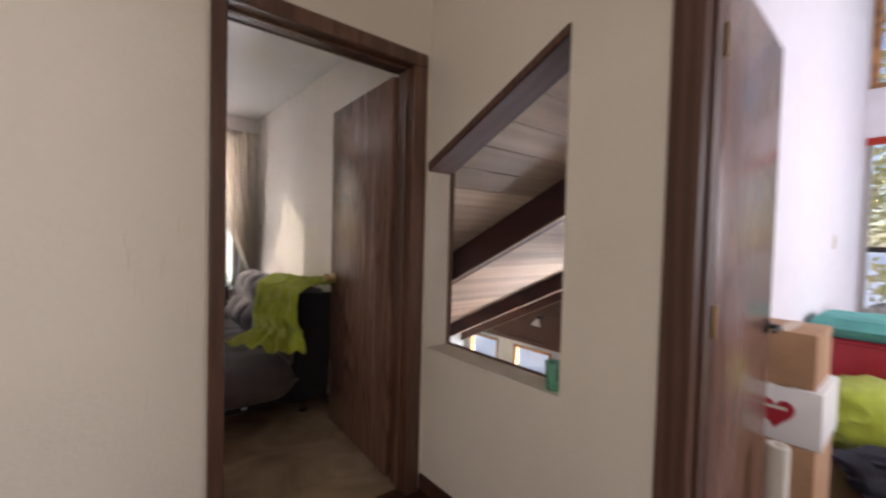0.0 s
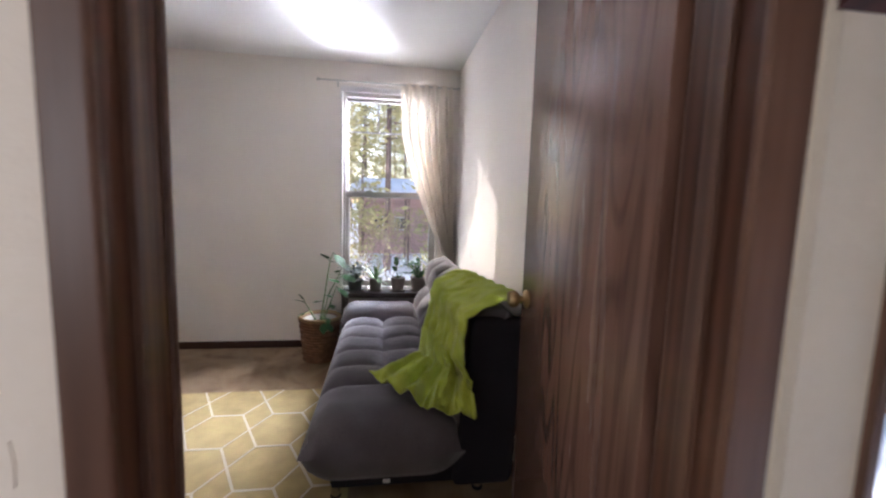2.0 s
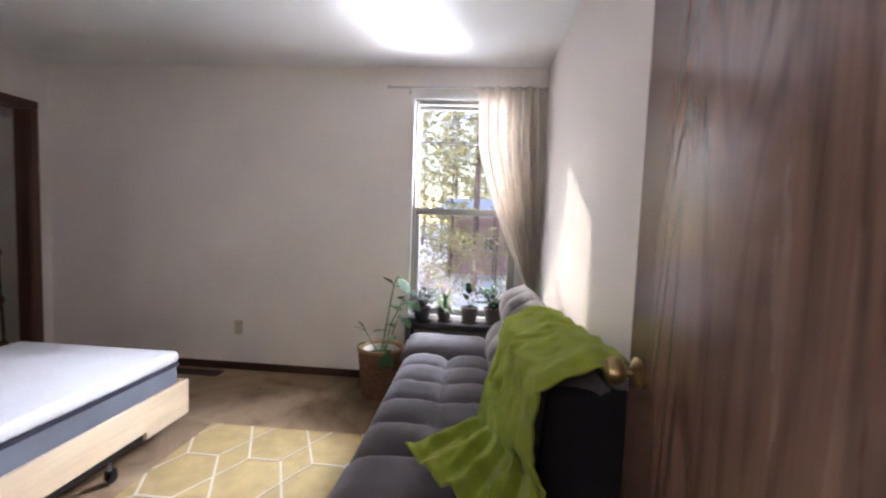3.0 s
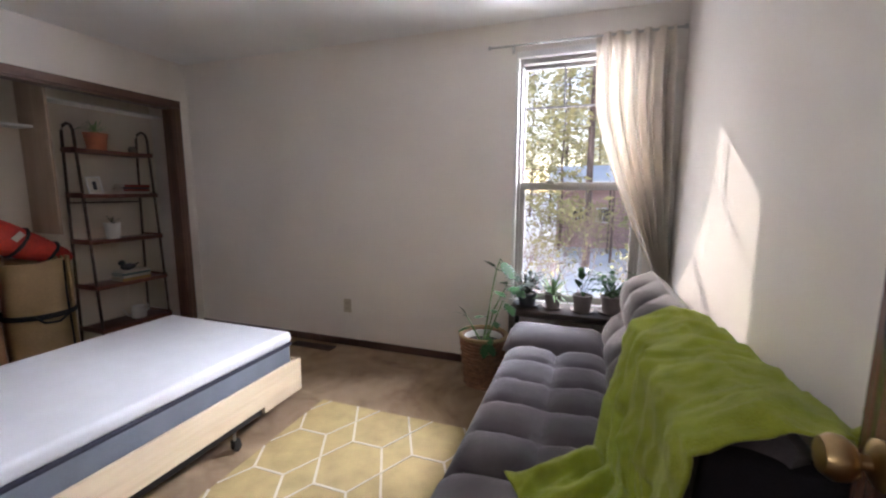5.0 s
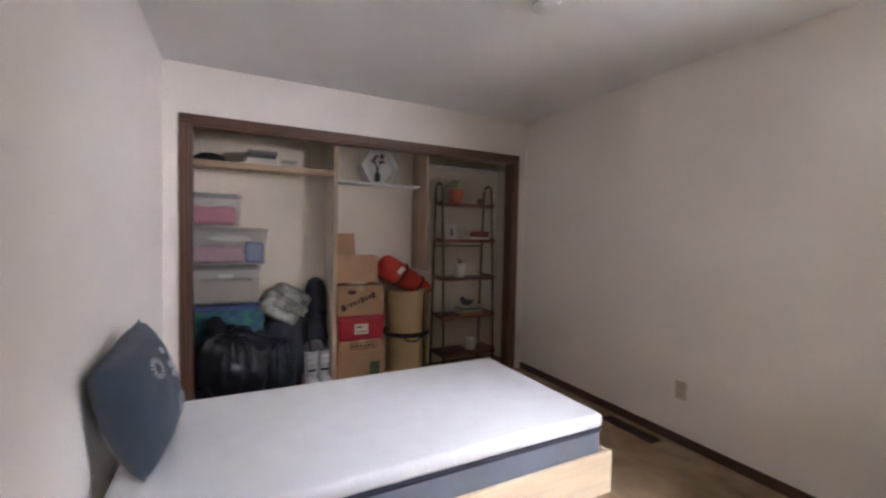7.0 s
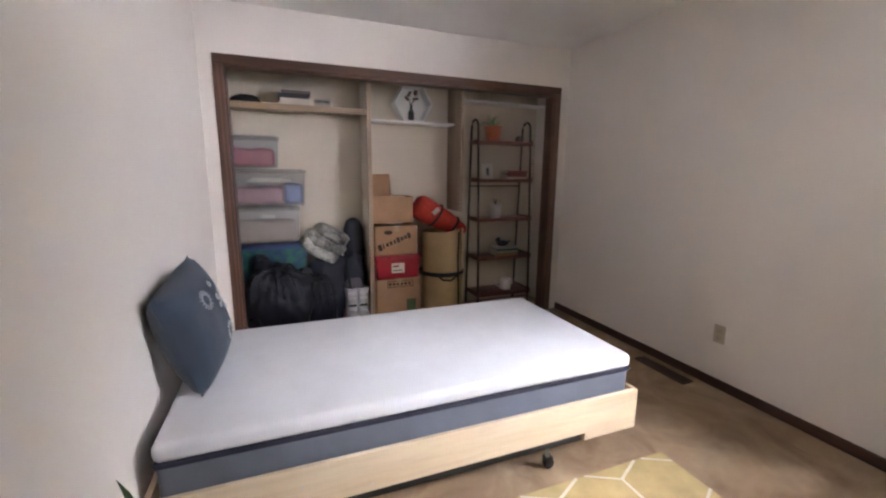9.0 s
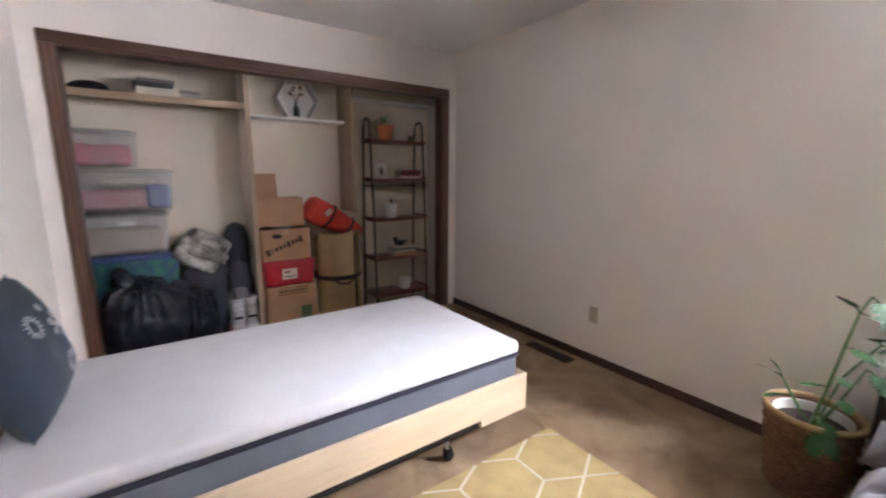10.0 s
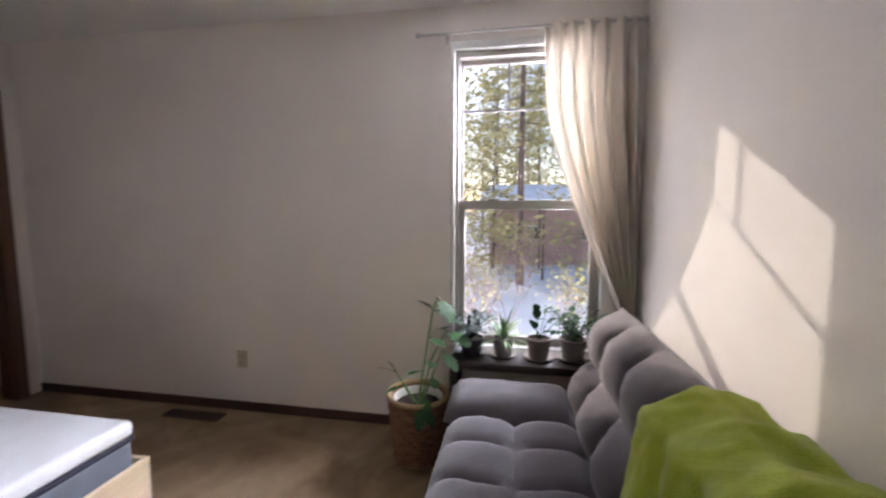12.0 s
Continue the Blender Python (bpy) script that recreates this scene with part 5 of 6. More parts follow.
for v_ in (0.40, 0.74):
    r_ = duffel_radius(v_) * 1.03
    pts = [DM @ Vector((r_ * 0.9 * math.cos(a * math.pi / 10), -0.29 + 0.60 * v_ + 0.012 * math.sin(a * math.pi / 10), r_ * math.sin(a * math.pi / 10) * (1 - 0.12 * v_))) for a in range(20)]
    part("strap", tube(pts, 0.012, 6, closed=True), M_BLACKC, du, "black strap")
tg = box(-0.003, 0.003, -0.02, 0.02, -0.035, 0.035)
tg.transform(DM @ Matrix.Translation((0.111, -0.10, 0.03)) @ pose(0, 0, 0, -20, 0, 0))
part("tag", tg, M_PAPER, du, "white tag", smooth=False)

# hexagon box with a vase
hxm = thing("hexagon_shelf_box", (-3.10, 3.955, 1.776), "white hexagonal open shadow box on the shelf", "shadow box")
R = 0.178
for k in range(6):
    a0_, a1_ = radians(k * 60), radians(k * 60 + 60)
    cz = 1.776 + R * math.sin(radians(60))
    o = [(3.955 + R * math.cos(a), cz + R * math.sin(a)) for a in (a0_, a1_)]
    i_ = [(3.955 + (R - 0.014) * math.cos(a), cz + (R - 0.014) * math.sin(a)) for a in (a1_, a0_)]
    part("side", prism(o + i_, -3.115, -2.985), M_WHITE, hxm, smooth=False)
bk = prism([(3.955 + (R - 0.01) * math.cos(radians(k * 60)), cz + (R - 0.01) * math.sin(radians(k * 60))) for k in range(6)], -3.120, -3.114)
part("back", bk, M_WHITE, hxm, smooth=False)
va = thing("bud_vase", (-3.12, 3.94, 1.79), "small dark bottle vase with dried stems", "vase")
part("bottle", lathe([(0, 0), (0.022, 0), (0.026, 0.01), (0.026, 0.07), (0.012, 0.095), (0.011, 0.13), (0.013, 0.133), (0.009, 0.13), (0, 0.12)], -3.04, 3.945, 1.791, 18), M_DARKPOT, va)
rng = random.Random(5)
for k in range(9):
    e = Vector((-3.04 + rng.uniform(-0.04, 0.04), 3.945 + rng.uniform(-0.05, 0.06), 1.791 + rng.uniform(0.18, 0.25)))
    st = tube([(-3.04, 3.945, 1.90), ((e.x - 3.04) / 2, (e.y + 3.945) / 2, 1.96), e], 0.0016, 5)
    add(st, lump(e.x, e.y, e.z, 0.014, 0.016, 0.012, k, 0.5, 3, 2))
    part("stem", st, M_DRY, va)

# top shelf of the left bay
cap = thing("cap", (-3.02, 2.60, 1.81), "dark cloth cap lying on the shelf", "cap")
part("crown", lump(-2.99, 2.60, 1.86, 0.10, 0.11, 0.045, 3.1, 0.12, 1.5, 4, 1.834), M_SOFAB, cap)
part("brim", sheet(lambda u, v: Vector((-2.93 + 0.05 * u, 2.58 + 0.20 * (v - 0.3), 1.837 + 0.012 * math.sin(math.pi * v))), 4, 10, 0.004), M_SOFAB, cap)


def book(x0, x1, y0, y1, z0, th, material, group, label):
    bk_ = thing("book", ((x0 + x1) / 2, (y0 + y1) / 2, z0), label, "book", group)
    part("cover", box(x0, x1, y0, y1, z0, z0 + 0.003, 0.0008, 1), material, bk_)
    part("cover", box(x0, x1, y0, y1, z0 + th - 0.003, z0 + th, 0.0008, 1), material, bk_)
    part("spine", box(x1 - 0.003, x1 + 0.001, y0, y1, z0, z0 + th, 0.001, 1), material, bk_)
    part("pages", box(x0 + 0.004, x1 - 0.003, y0 + 0.004, y1 - 0.004, z0 + 0.003, z0 + th - 0.003), M_PAPER, bk_, smooth=False)


z = 1.834
for th, m_, dy in ((0.028, M_BOOK3, 0.0), (0.024, M_BOOK3, 0.008), (0.036, M_DARKPOT, -0.006), (0.022, M_GREYPOT, 0.02), (0.020, M_BOOK3, 0.03)):
    book(-3.06, -2.88, 2.84 + dy, 3.065 + dy * 0.5, z, th, m_, "books on the closet shelf", "hardback lying in a stack on the closet shelf")
    z += th + 0.0005
cp = thing("plastic_tub", (-2.95, 3.16, 1.813), "small clear plastic tub on the shelf", "tub")
part("body", box(-3.02, -2.91, 3.11, 3.23, 1.834, 1.886, 0.008), M_BIN, cp)
part("lid", box(-3.025, -2.905, 3.105, 3.235, 1.887, 1.895, 0.003), M_BIN, cp)

# ---- ladder shelf ----
lad = thing("ladder_shelf", (-2.95, 4.83, 0.0), "black metal ladder shelf with brown wooden boards", "shelf")
LX0, LX1, LY0, LY1 = -3.105, -2.80, 4.550, 5.115
zs = (0.150, 0.512, 0.886, 1.258, 1.612)
for y in (LY0, LY1):
    ar = [(LX0, y, 0.0), (LX0 + 0.03, y, 0.9), (LX0 + 0.062, y, 1.72)]
    ar += [(-2.970 + 0.072 * math.cos(radians(a)), y, 1.75 + 0.075 * math.sin(radians(a))) for a in (165, 130, 90, 50, 15)]
    ar += [(-2.899, y, 1.72), (-2.85, y, 0.9), (LX1 - 0.012, y, 0.0)]
    part("side_frame", tube(ar, 0.011, 8), M_SHELFM, lad, "bent dark steel tube")
for k, zz in enumerate(zs):
    xb, xf = LX0 + 0.012 + 0.010 * k, LX1 - 0.016 * k
    part("shelf_board", box(xb, xf, LY0 - 0.012, LY1 + 0.012, zz - 0.011, zz + 0.011, 0.003), M_SHELFW, lad)
    part("lip", box(xf, xf + 0.006, LY0 - 0.012, LY1 + 0.012, zz - 0.014, zz + 0.020, 0.002), M_SHELFW, lad)
    part("lip", box(xb, xf, LY0 - 0.016, LY0 - 0.012, zz - 0.012, zz + 0.030, 0.002), M_SHELFW, lad)
    part("lip", box(xb, xf, LY1 + 0.012, LY1 + 0.016, zz - 0.012, zz + 0.030, 0.002), M_SHELFW, lad)
part("crossbar", tube([(LX0 + 0.05, LY0, 1.205), (LX0 + 0.05, LY1, 1.205)], 0.007, 8), M_SHELFM, lad)


def blade(bm, base, way, length, width, droop=0.3, fold=0.25):
    """One folded leaf blade of 8 faces."""
    way = Vector(way).normalized()
    side = way.cross(Vector((0, 0, 1)))
    if side.length < 0.1:
        side = Vector((1, 0, 0))
    side.normalize()
    up = side.cross(way)
    prev = None
    for i in range(5):
        t = i / 4
        c = Vector(base) + way * length * t + Vector((0, 0, -droop * length * t * t))
        w = width * (math.sin(math.pi * (0.08 + 0.92 * t)) ** 0.8 if t < 1 else 0.02) * 0.5
        row = [bm.verts.new(c + side * w + up * w * fold), bm.verts.new(c), bm.verts.new(c - side * w + up * w * fold)]
        if prev:
            bm.faces.new((prev[0], prev[1], row[1], row[0]))
            bm.faces.new((prev[1], prev[2], row[2], row[1]))
        prev = row


def pot_profile(r, h):
    return [(0, 0), (r * 0.72, 0), (r * 0.76, 0.004), (r * 0.95, h * 0.9), (r, h * 0.9), (r, h), (r * 0.88, h), (r * 0.86, h * 0.86), (0, h * 0.85)]


def potted(name, x, y, z, r, h, pot, leaf, label, n, length, width, seed, lift=0.6, stems=0.0, saucer=False, group=""):
    """A potted plant: pot, soil, stems, and single leaves."""
    t = thing(name, (x, y, z), label, "potted plant", group)
    rg = random.Random(seed)
    z1 = z
    if saucer:
        part("saucer", lathe([(0, 0), (r * 0.95, 0), (r * 1.25, 0.014), (r * 1.22, 0.016), (r * 0.9, 0.006), (0, 0.006)], x, y, z, 22), pot, t)
        z1 = z + 0.006
    part("pot", lathe(pot_profile(r, h), x, y, z1, 24), pot, t)
    part("soil", lathe([(r * 0.85, 0), (r * 0.4, 0.004), (0, 0.006)], x, y, z1 + h * 0.855, 16), M_SOIL, t)
    for k in range(n):
        a = rg.uniform(0, 2 * math.pi)
        tilt = rg.uniform(0.1, 1.0)
        b_ = Vector((x, y, z1 + h * 0.86))
        lf = bmesh.new()
        if stems:
            e = b_ + Vector((math.cos(a) * tilt * stems * 0.95, math.sin(a) * tilt * stems * 0.95, stems * rg.uniform(0.30, 1.0)))
            tube([b_, b_.lerp(e, 0.5) + Vector((0, 0, stems * 0.12)), e], 0.0022, 5, lf, 0.7)
            b_ = e
        blade(lf, b_, (math.cos(a) * tilt, math.sin(a) * tilt, lift * (1.25 - tilt)), length * rg.uniform(0.7, 1.15), width * rg.uniform(0.8, 1.15), rg.uniform(0.1, 0.6))
        part("leaf", lf, leaf, t)
    return t


potted("potted_plant", -2.945, 4.730, 1.6235, 0.084, 0.145, M_TERRA, M_LEAF2, "small trailing plant in a terracotta pot", 22, 0.075, 0.018, 3, 0.9, 0.08)
solid("candle_jar", lathe([(0, 0), (0.026, 0), (0.03, 0.01), (0.03, 0.05), (0.022, 0.06), (0.022, 0.066), (0, 0.066)], -2.96, 5.02, 1.6235, 18), M_GREYPOT, "small dark lidded candle jar", "jar")
pf = thing("photo_frame", (-2.93, 4.68, 1.2695), "small white tilted picture frame", "picture frame")
FM = Matrix.Translation((-2.935, 4.685, 1.2705)) @ pose(0, 0, 0, 0, -14, 0) @ pose(0, 0, 0, 0, 0, -12)
for q in (box(0, 0.012, -0.05, -0.04, 0, 0.15), box(0, 0.012, 0.04, 0.05, 0, 0.15), box(0, 0.012, -0.04, 0.04, 0, 0.010), box(0, 0.012, -0.04, 0.04, 0.14, 0.15)):
    q.transform(FM)
    part("border", q, M_WHITE, pf, smooth=False)
q = box(0.001, 0.005, -0.04, 0.04, 0.01, 0.14)
q.transform(FM)
part("print", q, M_PAPER, pf, smooth=False)
q = box(0.005, 0.006, -0.012, 0.014, 0.04, 0.11, 0.0004, 1)
q.transform(FM)
part("mark", q, M_DARKPOT, pf, smooth=False)
z = 1.2695
for th, m_, dy in ((0.028, M_BOOK3, 0), (0.020, M_BOOK1, 0.01), (0.016, M_DARKPOT, 0.004), (0.022, M_BOOK1, 0.02)):
    book(-3.03, -2.885, 4.855 + dy, 5.085 + dy * 0.4, z, th, m_, "books on the ladder shelf", "hardback in a stack on the ladder shelf")
    z += th + 0.0005
potted("potted_plant", -2.93, 4.772, 0.8975, 0.060, 0.135, M_CER, M_LEAFD, "spiky sprig in a white ceramic pot", 9, 0.09, 0.010, 8, 1.6, 0.03)
z = 0.5235
for th, m_, dy in ((0.026, M_BOOK4, 0), (0.022, M_BOOK3, 0.01), (0.018, M_BOOK2, 0.0), (0.018, M_BOOK3, 0.014)):
    book(-3.01, -2.86, 4.765 + dy, 5.005 + dy * 0.4, z, th, m_, "books low on the ladder shelf", "paperback in a stack on the ladder shelf")
    z += th + 0.0005
bd = lump(-2.93, 4.865, 0.6385, 0.035, 0.065, 0.030, 2.0, 0.1, 1.4, 4)
add(bd, lump(-2.93, 4.815, 0.677, 0.022, 0.028, 0.024, 4.0, 0.1, 1.4, 3))
tube([(-2.93, 4.92, 0.646), (-2.93, 4.96, 0.660)], 0.012, 6, bd, 0.3)
solid("carved_bird", bd, M_DARKPOT, "small dark carved bird on books", "ornament")
WX, WY, WZ = -2.93, 4.915, 0.1615
wc = thing("watering_can", (WX, WY, WZ), "small white metal watering can with a long spout", "watering can")
part("body", lathe([(0, 0), (0.053, 0), (0.057, 0.01), (0.050, 0.095), (0.044, 0.108), (0.036, 0.106), (0, 0.09)], WX, WY, WZ, 24), M_CER, wc)
part("spout", tube([(WX, WY - 0.050, WZ + 0.025), (WX + 0.01, WY - 0.100, WZ + 0.040), (WX + 0.015, WY - 0.125, WZ + 0.085), (WX + 0.02, WY - 0.150, WZ + 0.112)], 0.009, 8, None, 0.5), M_CER, wc)
part("handle", tube([(WX, WY + 0.046, WZ + 0.095), (WX, WY + 0.085, WZ + 0.098), (WX, WY + 0.088, WZ + 0.055), (WX, WY + 0.052, WZ + 0.03)], 0.006, 8), M_CER, wc)

# ---- table with plants under the window ----
tb = thing("side_table", (0.80, 5.17, 0.0), "low dark wood bench table under the window", "table")
TX0, TX1, TYa, TYb, TZ = 0.425, 1.30, 5.03, 5.305, 0.545
part("tabletop", box(TX0, TX1, TYa, TYb, TZ - 0.03, TZ, 0.004), M_TABLE, tb)
part("apron", box(TX0 + 0.03, TX1 - 0.03, TYa + 0.012, TYa + 0.03, TZ - 0.045, TZ - 0.031, 0.002), M_TABLE, tb)
for x in (TX0 + 0.005, TX1 - 0.04):
    for y in (TYa + 0.005, TYb - 0.04):
        part("leg", box(x, x + 0.035, y, y + 0.035, 0, TZ - 0.031, 0.003), M_TABLE, tb)
potted("potted_plant", 0.53, 5.17, TZ, 0.068, 0.085, M_DARKPOT, M_LEAFD, "bushy dark-leaved plant in a dark pot", 90, 0.045, 0.030, 21, 0.12, 0.15, True, "plants under the window")
potted("potted_plant", 0.70, 5.16, TZ, 0.058, 0.095, M_GREYPOT, M_LEAF2, "spiky pale spider plant in a grey clay pot", 48, 0.19, 0.014, 22, 1.2, 0.0, True, "plants under the window")
potted("potted_plant", 0.885, 5.15, TZ, 0.064, 0.105, M_GREYPOT, M_LEAF, "young broad-leaved plant in a grey clay pot", 7, 0.080, 0.055, 23, 0.7, 0.17, True, "plants under the window")
potted("potted_plant", 1.06, 5.17, TZ, 0.070, 0.105, M_GREYPOT, M_LEAF, "leafy pothos in a clay pot", 70, 0.045, 0.032, 24, 0.12, 0.17, True, "plants under the window")

# ---- basket plant on the floor ----
bk = thing("basket_plant", (0.255, 5.035, 0.0), "split-leaf climber in a brown woven basket", "potted plant")
bxp, byp = 0.262, 5.045
bsk = [(0.118 + 0.034 * (k / 15) + 0.004 * (k % 2), 0.004 + 0.330 * k / 15) for k in range(16)]
part("basket_wall", lathe([(0, 0.0), (0.118, 0.0)] + bsk + [(0.150, 0.345), (0.140, 0.345), (0.120, 0.02), (0, 0.02)], bxp, byp, 0.0, 32), M_WICKER, bk)
for k in range(15):
    zz = 0.014 + 0.0225 * k
    rr = 0.121 + 0.034 * (zz / 0.335)
    ring = [(bxp + (rr + 0.004 * math.sin(8 * a + k * math.pi)) * math.cos(a), byp + (rr + 0.004 * math.sin(8 * a + k * math.pi)) * math.sin(a), zz) for a in [2 * math.pi * i / 48 for i in range(48)]]
    part("weave", tube(ring, 0.0105, 6, closed=True), M_WICKER, bk)
part("rim", tube([(bxp + 0.158 * math.cos(2 * math.pi * i / 40), byp + 0.158 * math.sin(2 * math.pi * i / 40), 0.352) for i in range(40)], 0.013, 8, closed=True), M_TAN, bk, "paler twisted rim")
part("inner_pot", lathe([(0.112, 0.20), (0.126, 0.335), (0.130, 0.338), (0.130, 0.330), (0.118, 0.20)], bxp, byp, 0, 28), M_CER, bk, "white inner pot")
part("soil", lathe([(0.122, 0.295), (0.06, 0.302), (0, 0.304)], bxp, byp, 0, 20), M_SOIL, bk)
rg = random.Random(11)
mains = [[(bxp, byp, 0.30), (bxp + 0.03, byp - 0.01, 0.48), (bxp + 0.055, byp, 0.66), (bxp + 0.075, byp + 0.02, 0.80), (bxp + 0.10, byp + 0.02, 0.87)],
         [(bxp + 0.02, byp, 0.30), (bxp + 0.08, byp - 0.02, 0.46), (bxp + 0.13, byp - 0.02, 0.60)],
         [(bxp - 0.02, byp, 0.30), (bxp - 0.07, byp - 0.02, 0.40), (bxp - 0.11, byp - 0.03, 0.47)],
         [(bxp, byp - 0.02, 0.30), (bxp + 0.03, byp - 0.08, 0.37), (bxp + 0.05, byp - 0.13, 0.36)],
         [(bxp + 0.01, byp + 0.02, 0.30), (bxp + 0.06, byp + 0.04, 0.52), (bxp + 0.15, byp + 0.0, 0.70)]]
for pts in mains:
    part("stem", tube(pts, 0.0075, 7, None, 0.5), M_LEAF2, bk, "pale green stem")


def lobed(bm, base, way, length, width, roll):
    """A broad leaf with deep notches along both edges."""
    way = Vector(way).normalized()
    side = way.cross(Vector((0, 0, 1))).normalized()
    up = side.cross(way)
    side = (side * math.cos(roll) + up * math.sin(roll)).normalized()
    nrm = side.cross(way)
    n = 14
    mid = [bm.verts.new(Vector(base) + way * length * i / n + nrm * (-0.25 * length * (i / n) ** 2)) for i in range(n + 1)]
    for s in (1, -1):
        prev = None
        for i in range(n + 1):
            t = i / n
            w = width * 0.5 * (math.sin(math.pi * min(1, 0.12 + 0.88 * t)) ** 0.7) * (1 - 0.45 * (i % 3 == 2)) if i < n else 0.002
            v = bm.verts.new(mid[i].co + side * s * w + nrm * (-0.12 * w) + way * w * 0.15)
            if prev:
                q = (mid[i - 1], mid[i], v, prev)
                bm.faces.new(q if s > 0 else q[::-1])
            prev = v


spots = ((mains[0][4], (0.5, -0.5, -0.35), 0.17, 0.13), (mains[0][3], (-0.3, -0.6, 0.6), 0.13, 0.085), (mains[0][3], (0.9, -0.3, -0.1), 0.15, 0.11),
         (mains[0][2], (0.7, -0.6, 0.05), 0.13, 0.085), (mains[1][2], (0.6, -0.7, -0.2), 0.15, 0.10), (mains[1][1], (0.3, -0.9, 0.1), 0.12, 0.08),
         (mains[2][2], (-0.6, -0.5, 0.5), 0.10, 0.045), (mains[2][2], (-0.3, -0.4, 0.9), 0.09, 0.04), (mains[2][1], (-0.8, -0.5, -0.1), 0.09, 0.05),
         (mains[3][2], (0.1, -0.9, -0.5), 0.12, 0.09), (mains[3][1], (0.5, -0.8, 0.0), 0.11, 0.08), (mains[3][2], (0.5, -0.5, -0.4), 0.11, 0.085),
         (mains[4][2], (0.7, -0.5, -0.1), 0.16, 0.12), (mains[4][1], (0.2, -0.8, 0.2), 0.12, 0.08), (mains[0][1], (-0.6, -0.7, 0.2), 0.09, 0.05),
         (mains[4][2], (-0.1, -0.8, 0.5), 0.12, 0.08))
for bse, way, ln, wd in spots:
    lf = bmesh.new()
    e = Vector(bse) + Vector(way).normalized() * 0.035
    tube([bse, e], 0.003, 5, lf)
    lobed(lf, e, way, ln * 0.8, wd * 0.8, rg.uniform(-0.3, 0.3))
    part("leaf", lf, M_LEAF, bk)

# ---- plant beside the head of the bed ----
fp = thing("potted_plant", (-0.31, 2.53, 0.0), "broad-leaved plant in a clay pot on the carpet", "potted plant")
part("pot", lathe(pot_profile(0.11, 0.20), -0.31, 2.53, 0.0, 28), M_GREYPOT, fp)
part("soil", lathe([(0.093, 0), (0.05, 0.004), (0, 0.006)], -0.31, 2.53, 0.171, 18), M_SOIL, fp)
for k, (dx, dy, top) in enumerate(((0.02, -0.025, 0.585), (-0.03, 0.03, 0.36), (0.06, 0.05, 0.38), (-0.03, -0.04, 0.34), (0.03, 0.07, 0.33), (0.09, -0.03, 0.42))):
    lf = bmesh.new()
    e = Vector((-0.31 + dx, 2.53 + dy, top))
    tube([(-0.31, 2.53, 0.17), (-0.31 + dx * 0.4, 2.53 + dy * 0.4, top * 0.6), e], 0.004, 6, lf, 0.7)
    blade(lf, e, (dx * 4, dy * 4, 0.9), 0.15, 0.065, 0.15)
    part("leaf", lf, M_LEAF, fp)

# ---- hall: planks and the cup on the ledge ----
hallf = bpy.data.objects["hall_subfloor"]
pm = None
for i in range(19):
    y0 = -0.05 + i * 0.121
    for x0 in (-0.55, 0.40):
        if pm is None:
            pb = box(0, 0.945, 0, 0.118, -0.012, 0.0, 0.0015, 1)
            pm = finish("plank", pb, M_PLANKF, False)
        ob = new("plank", pm)
        ob.location = (x0, y0, 0)
        ob.parent = hallf
cpu = thing("drinking_cup", (XT + 0.045, TY0 + 0.055, TZ0), "translucent green plastic cup on the wall ledge", "cup")
M_GCUP = mat("green_cup_plastic", (0.16, 0.46, 0.30), 0.25, vary=0.08, bump=0, alpha=0.55)
part("cup_wall", lathe([(0, 0.0), (0.026, 0.0), (0.032, 0.10), (0.030, 0.10), (0.024, 0.005), (0, 0.005)], XT + 0.045, TY0 + 0.055, TZ0 + 0.001, 22), M_GCUP, cpu)
# plaster drips on the hall wall by the doorway
rg = random.Random(3)
dr = bmesh.new()
for k in range(11):
    x, z, ln = rg.uniform(0.18, 0.38), rg.uniform(0.72, 1.32), rg.uniform(0.02, 0.075)
    tube([(x, YH - 0.0125, z), (x + 0.004, YH - 0.0135, z - ln * 0.5), (x + 0.002, YH - 0.0125, z - ln)], 0.0015, 6, dr)
tagged(new("plaster_drips", finish("plaster_drips", dr, M_HALL, True)), "raised drips in the hall plaster", "trim", kind="structure")

# ---- living room: fan, spotlights, couch ----
FX, FY = 4.2, 2.98
fan = thing("ceiling_fan", (FX, FY, roof(FY)), "black ceiling fan with a frosted glass light bowl", "ceiling fan")
part("canopy", lathe([(0, 0.0), (0.075, 0.0), (0.07, -0.03), (0.03, -0.06), (0, -0.062)], FX, FY, 1.275, 22), M_BLACKM, fan)
part("downrod", tube([(FX, FY, 1.27), (FX, FY, 0.53)], 0.013, 10), M_BLACKM, fan)
part("motor", lathe([(0, 0.16), (0.04, 0.15), (0.07, 0.10), (0.125, 0.08), (0.14, 0.04), (0.13, -0.02), (0.08, -0.06), (0.05, -0.07), (0, -0.07)], FX, FY, 0.40, 28), M_BLACKM, fan)
part("light_bowl", lathe([(0.115, 0.0), (0.11, -0.03), (0.08, -0.075), (0.03, -0.10), (0, -0.102)], FX, FY, 0.315, 26), M_CER, fan, "frosted glass bowl")
part("fitter", lathe([(0, 0.02), (0.118, 0.02), (0.12, 0.0), (0.112, -0.006), (0, -0.004)], FX, FY, 0.318, 26), M_BLACKM, fan)
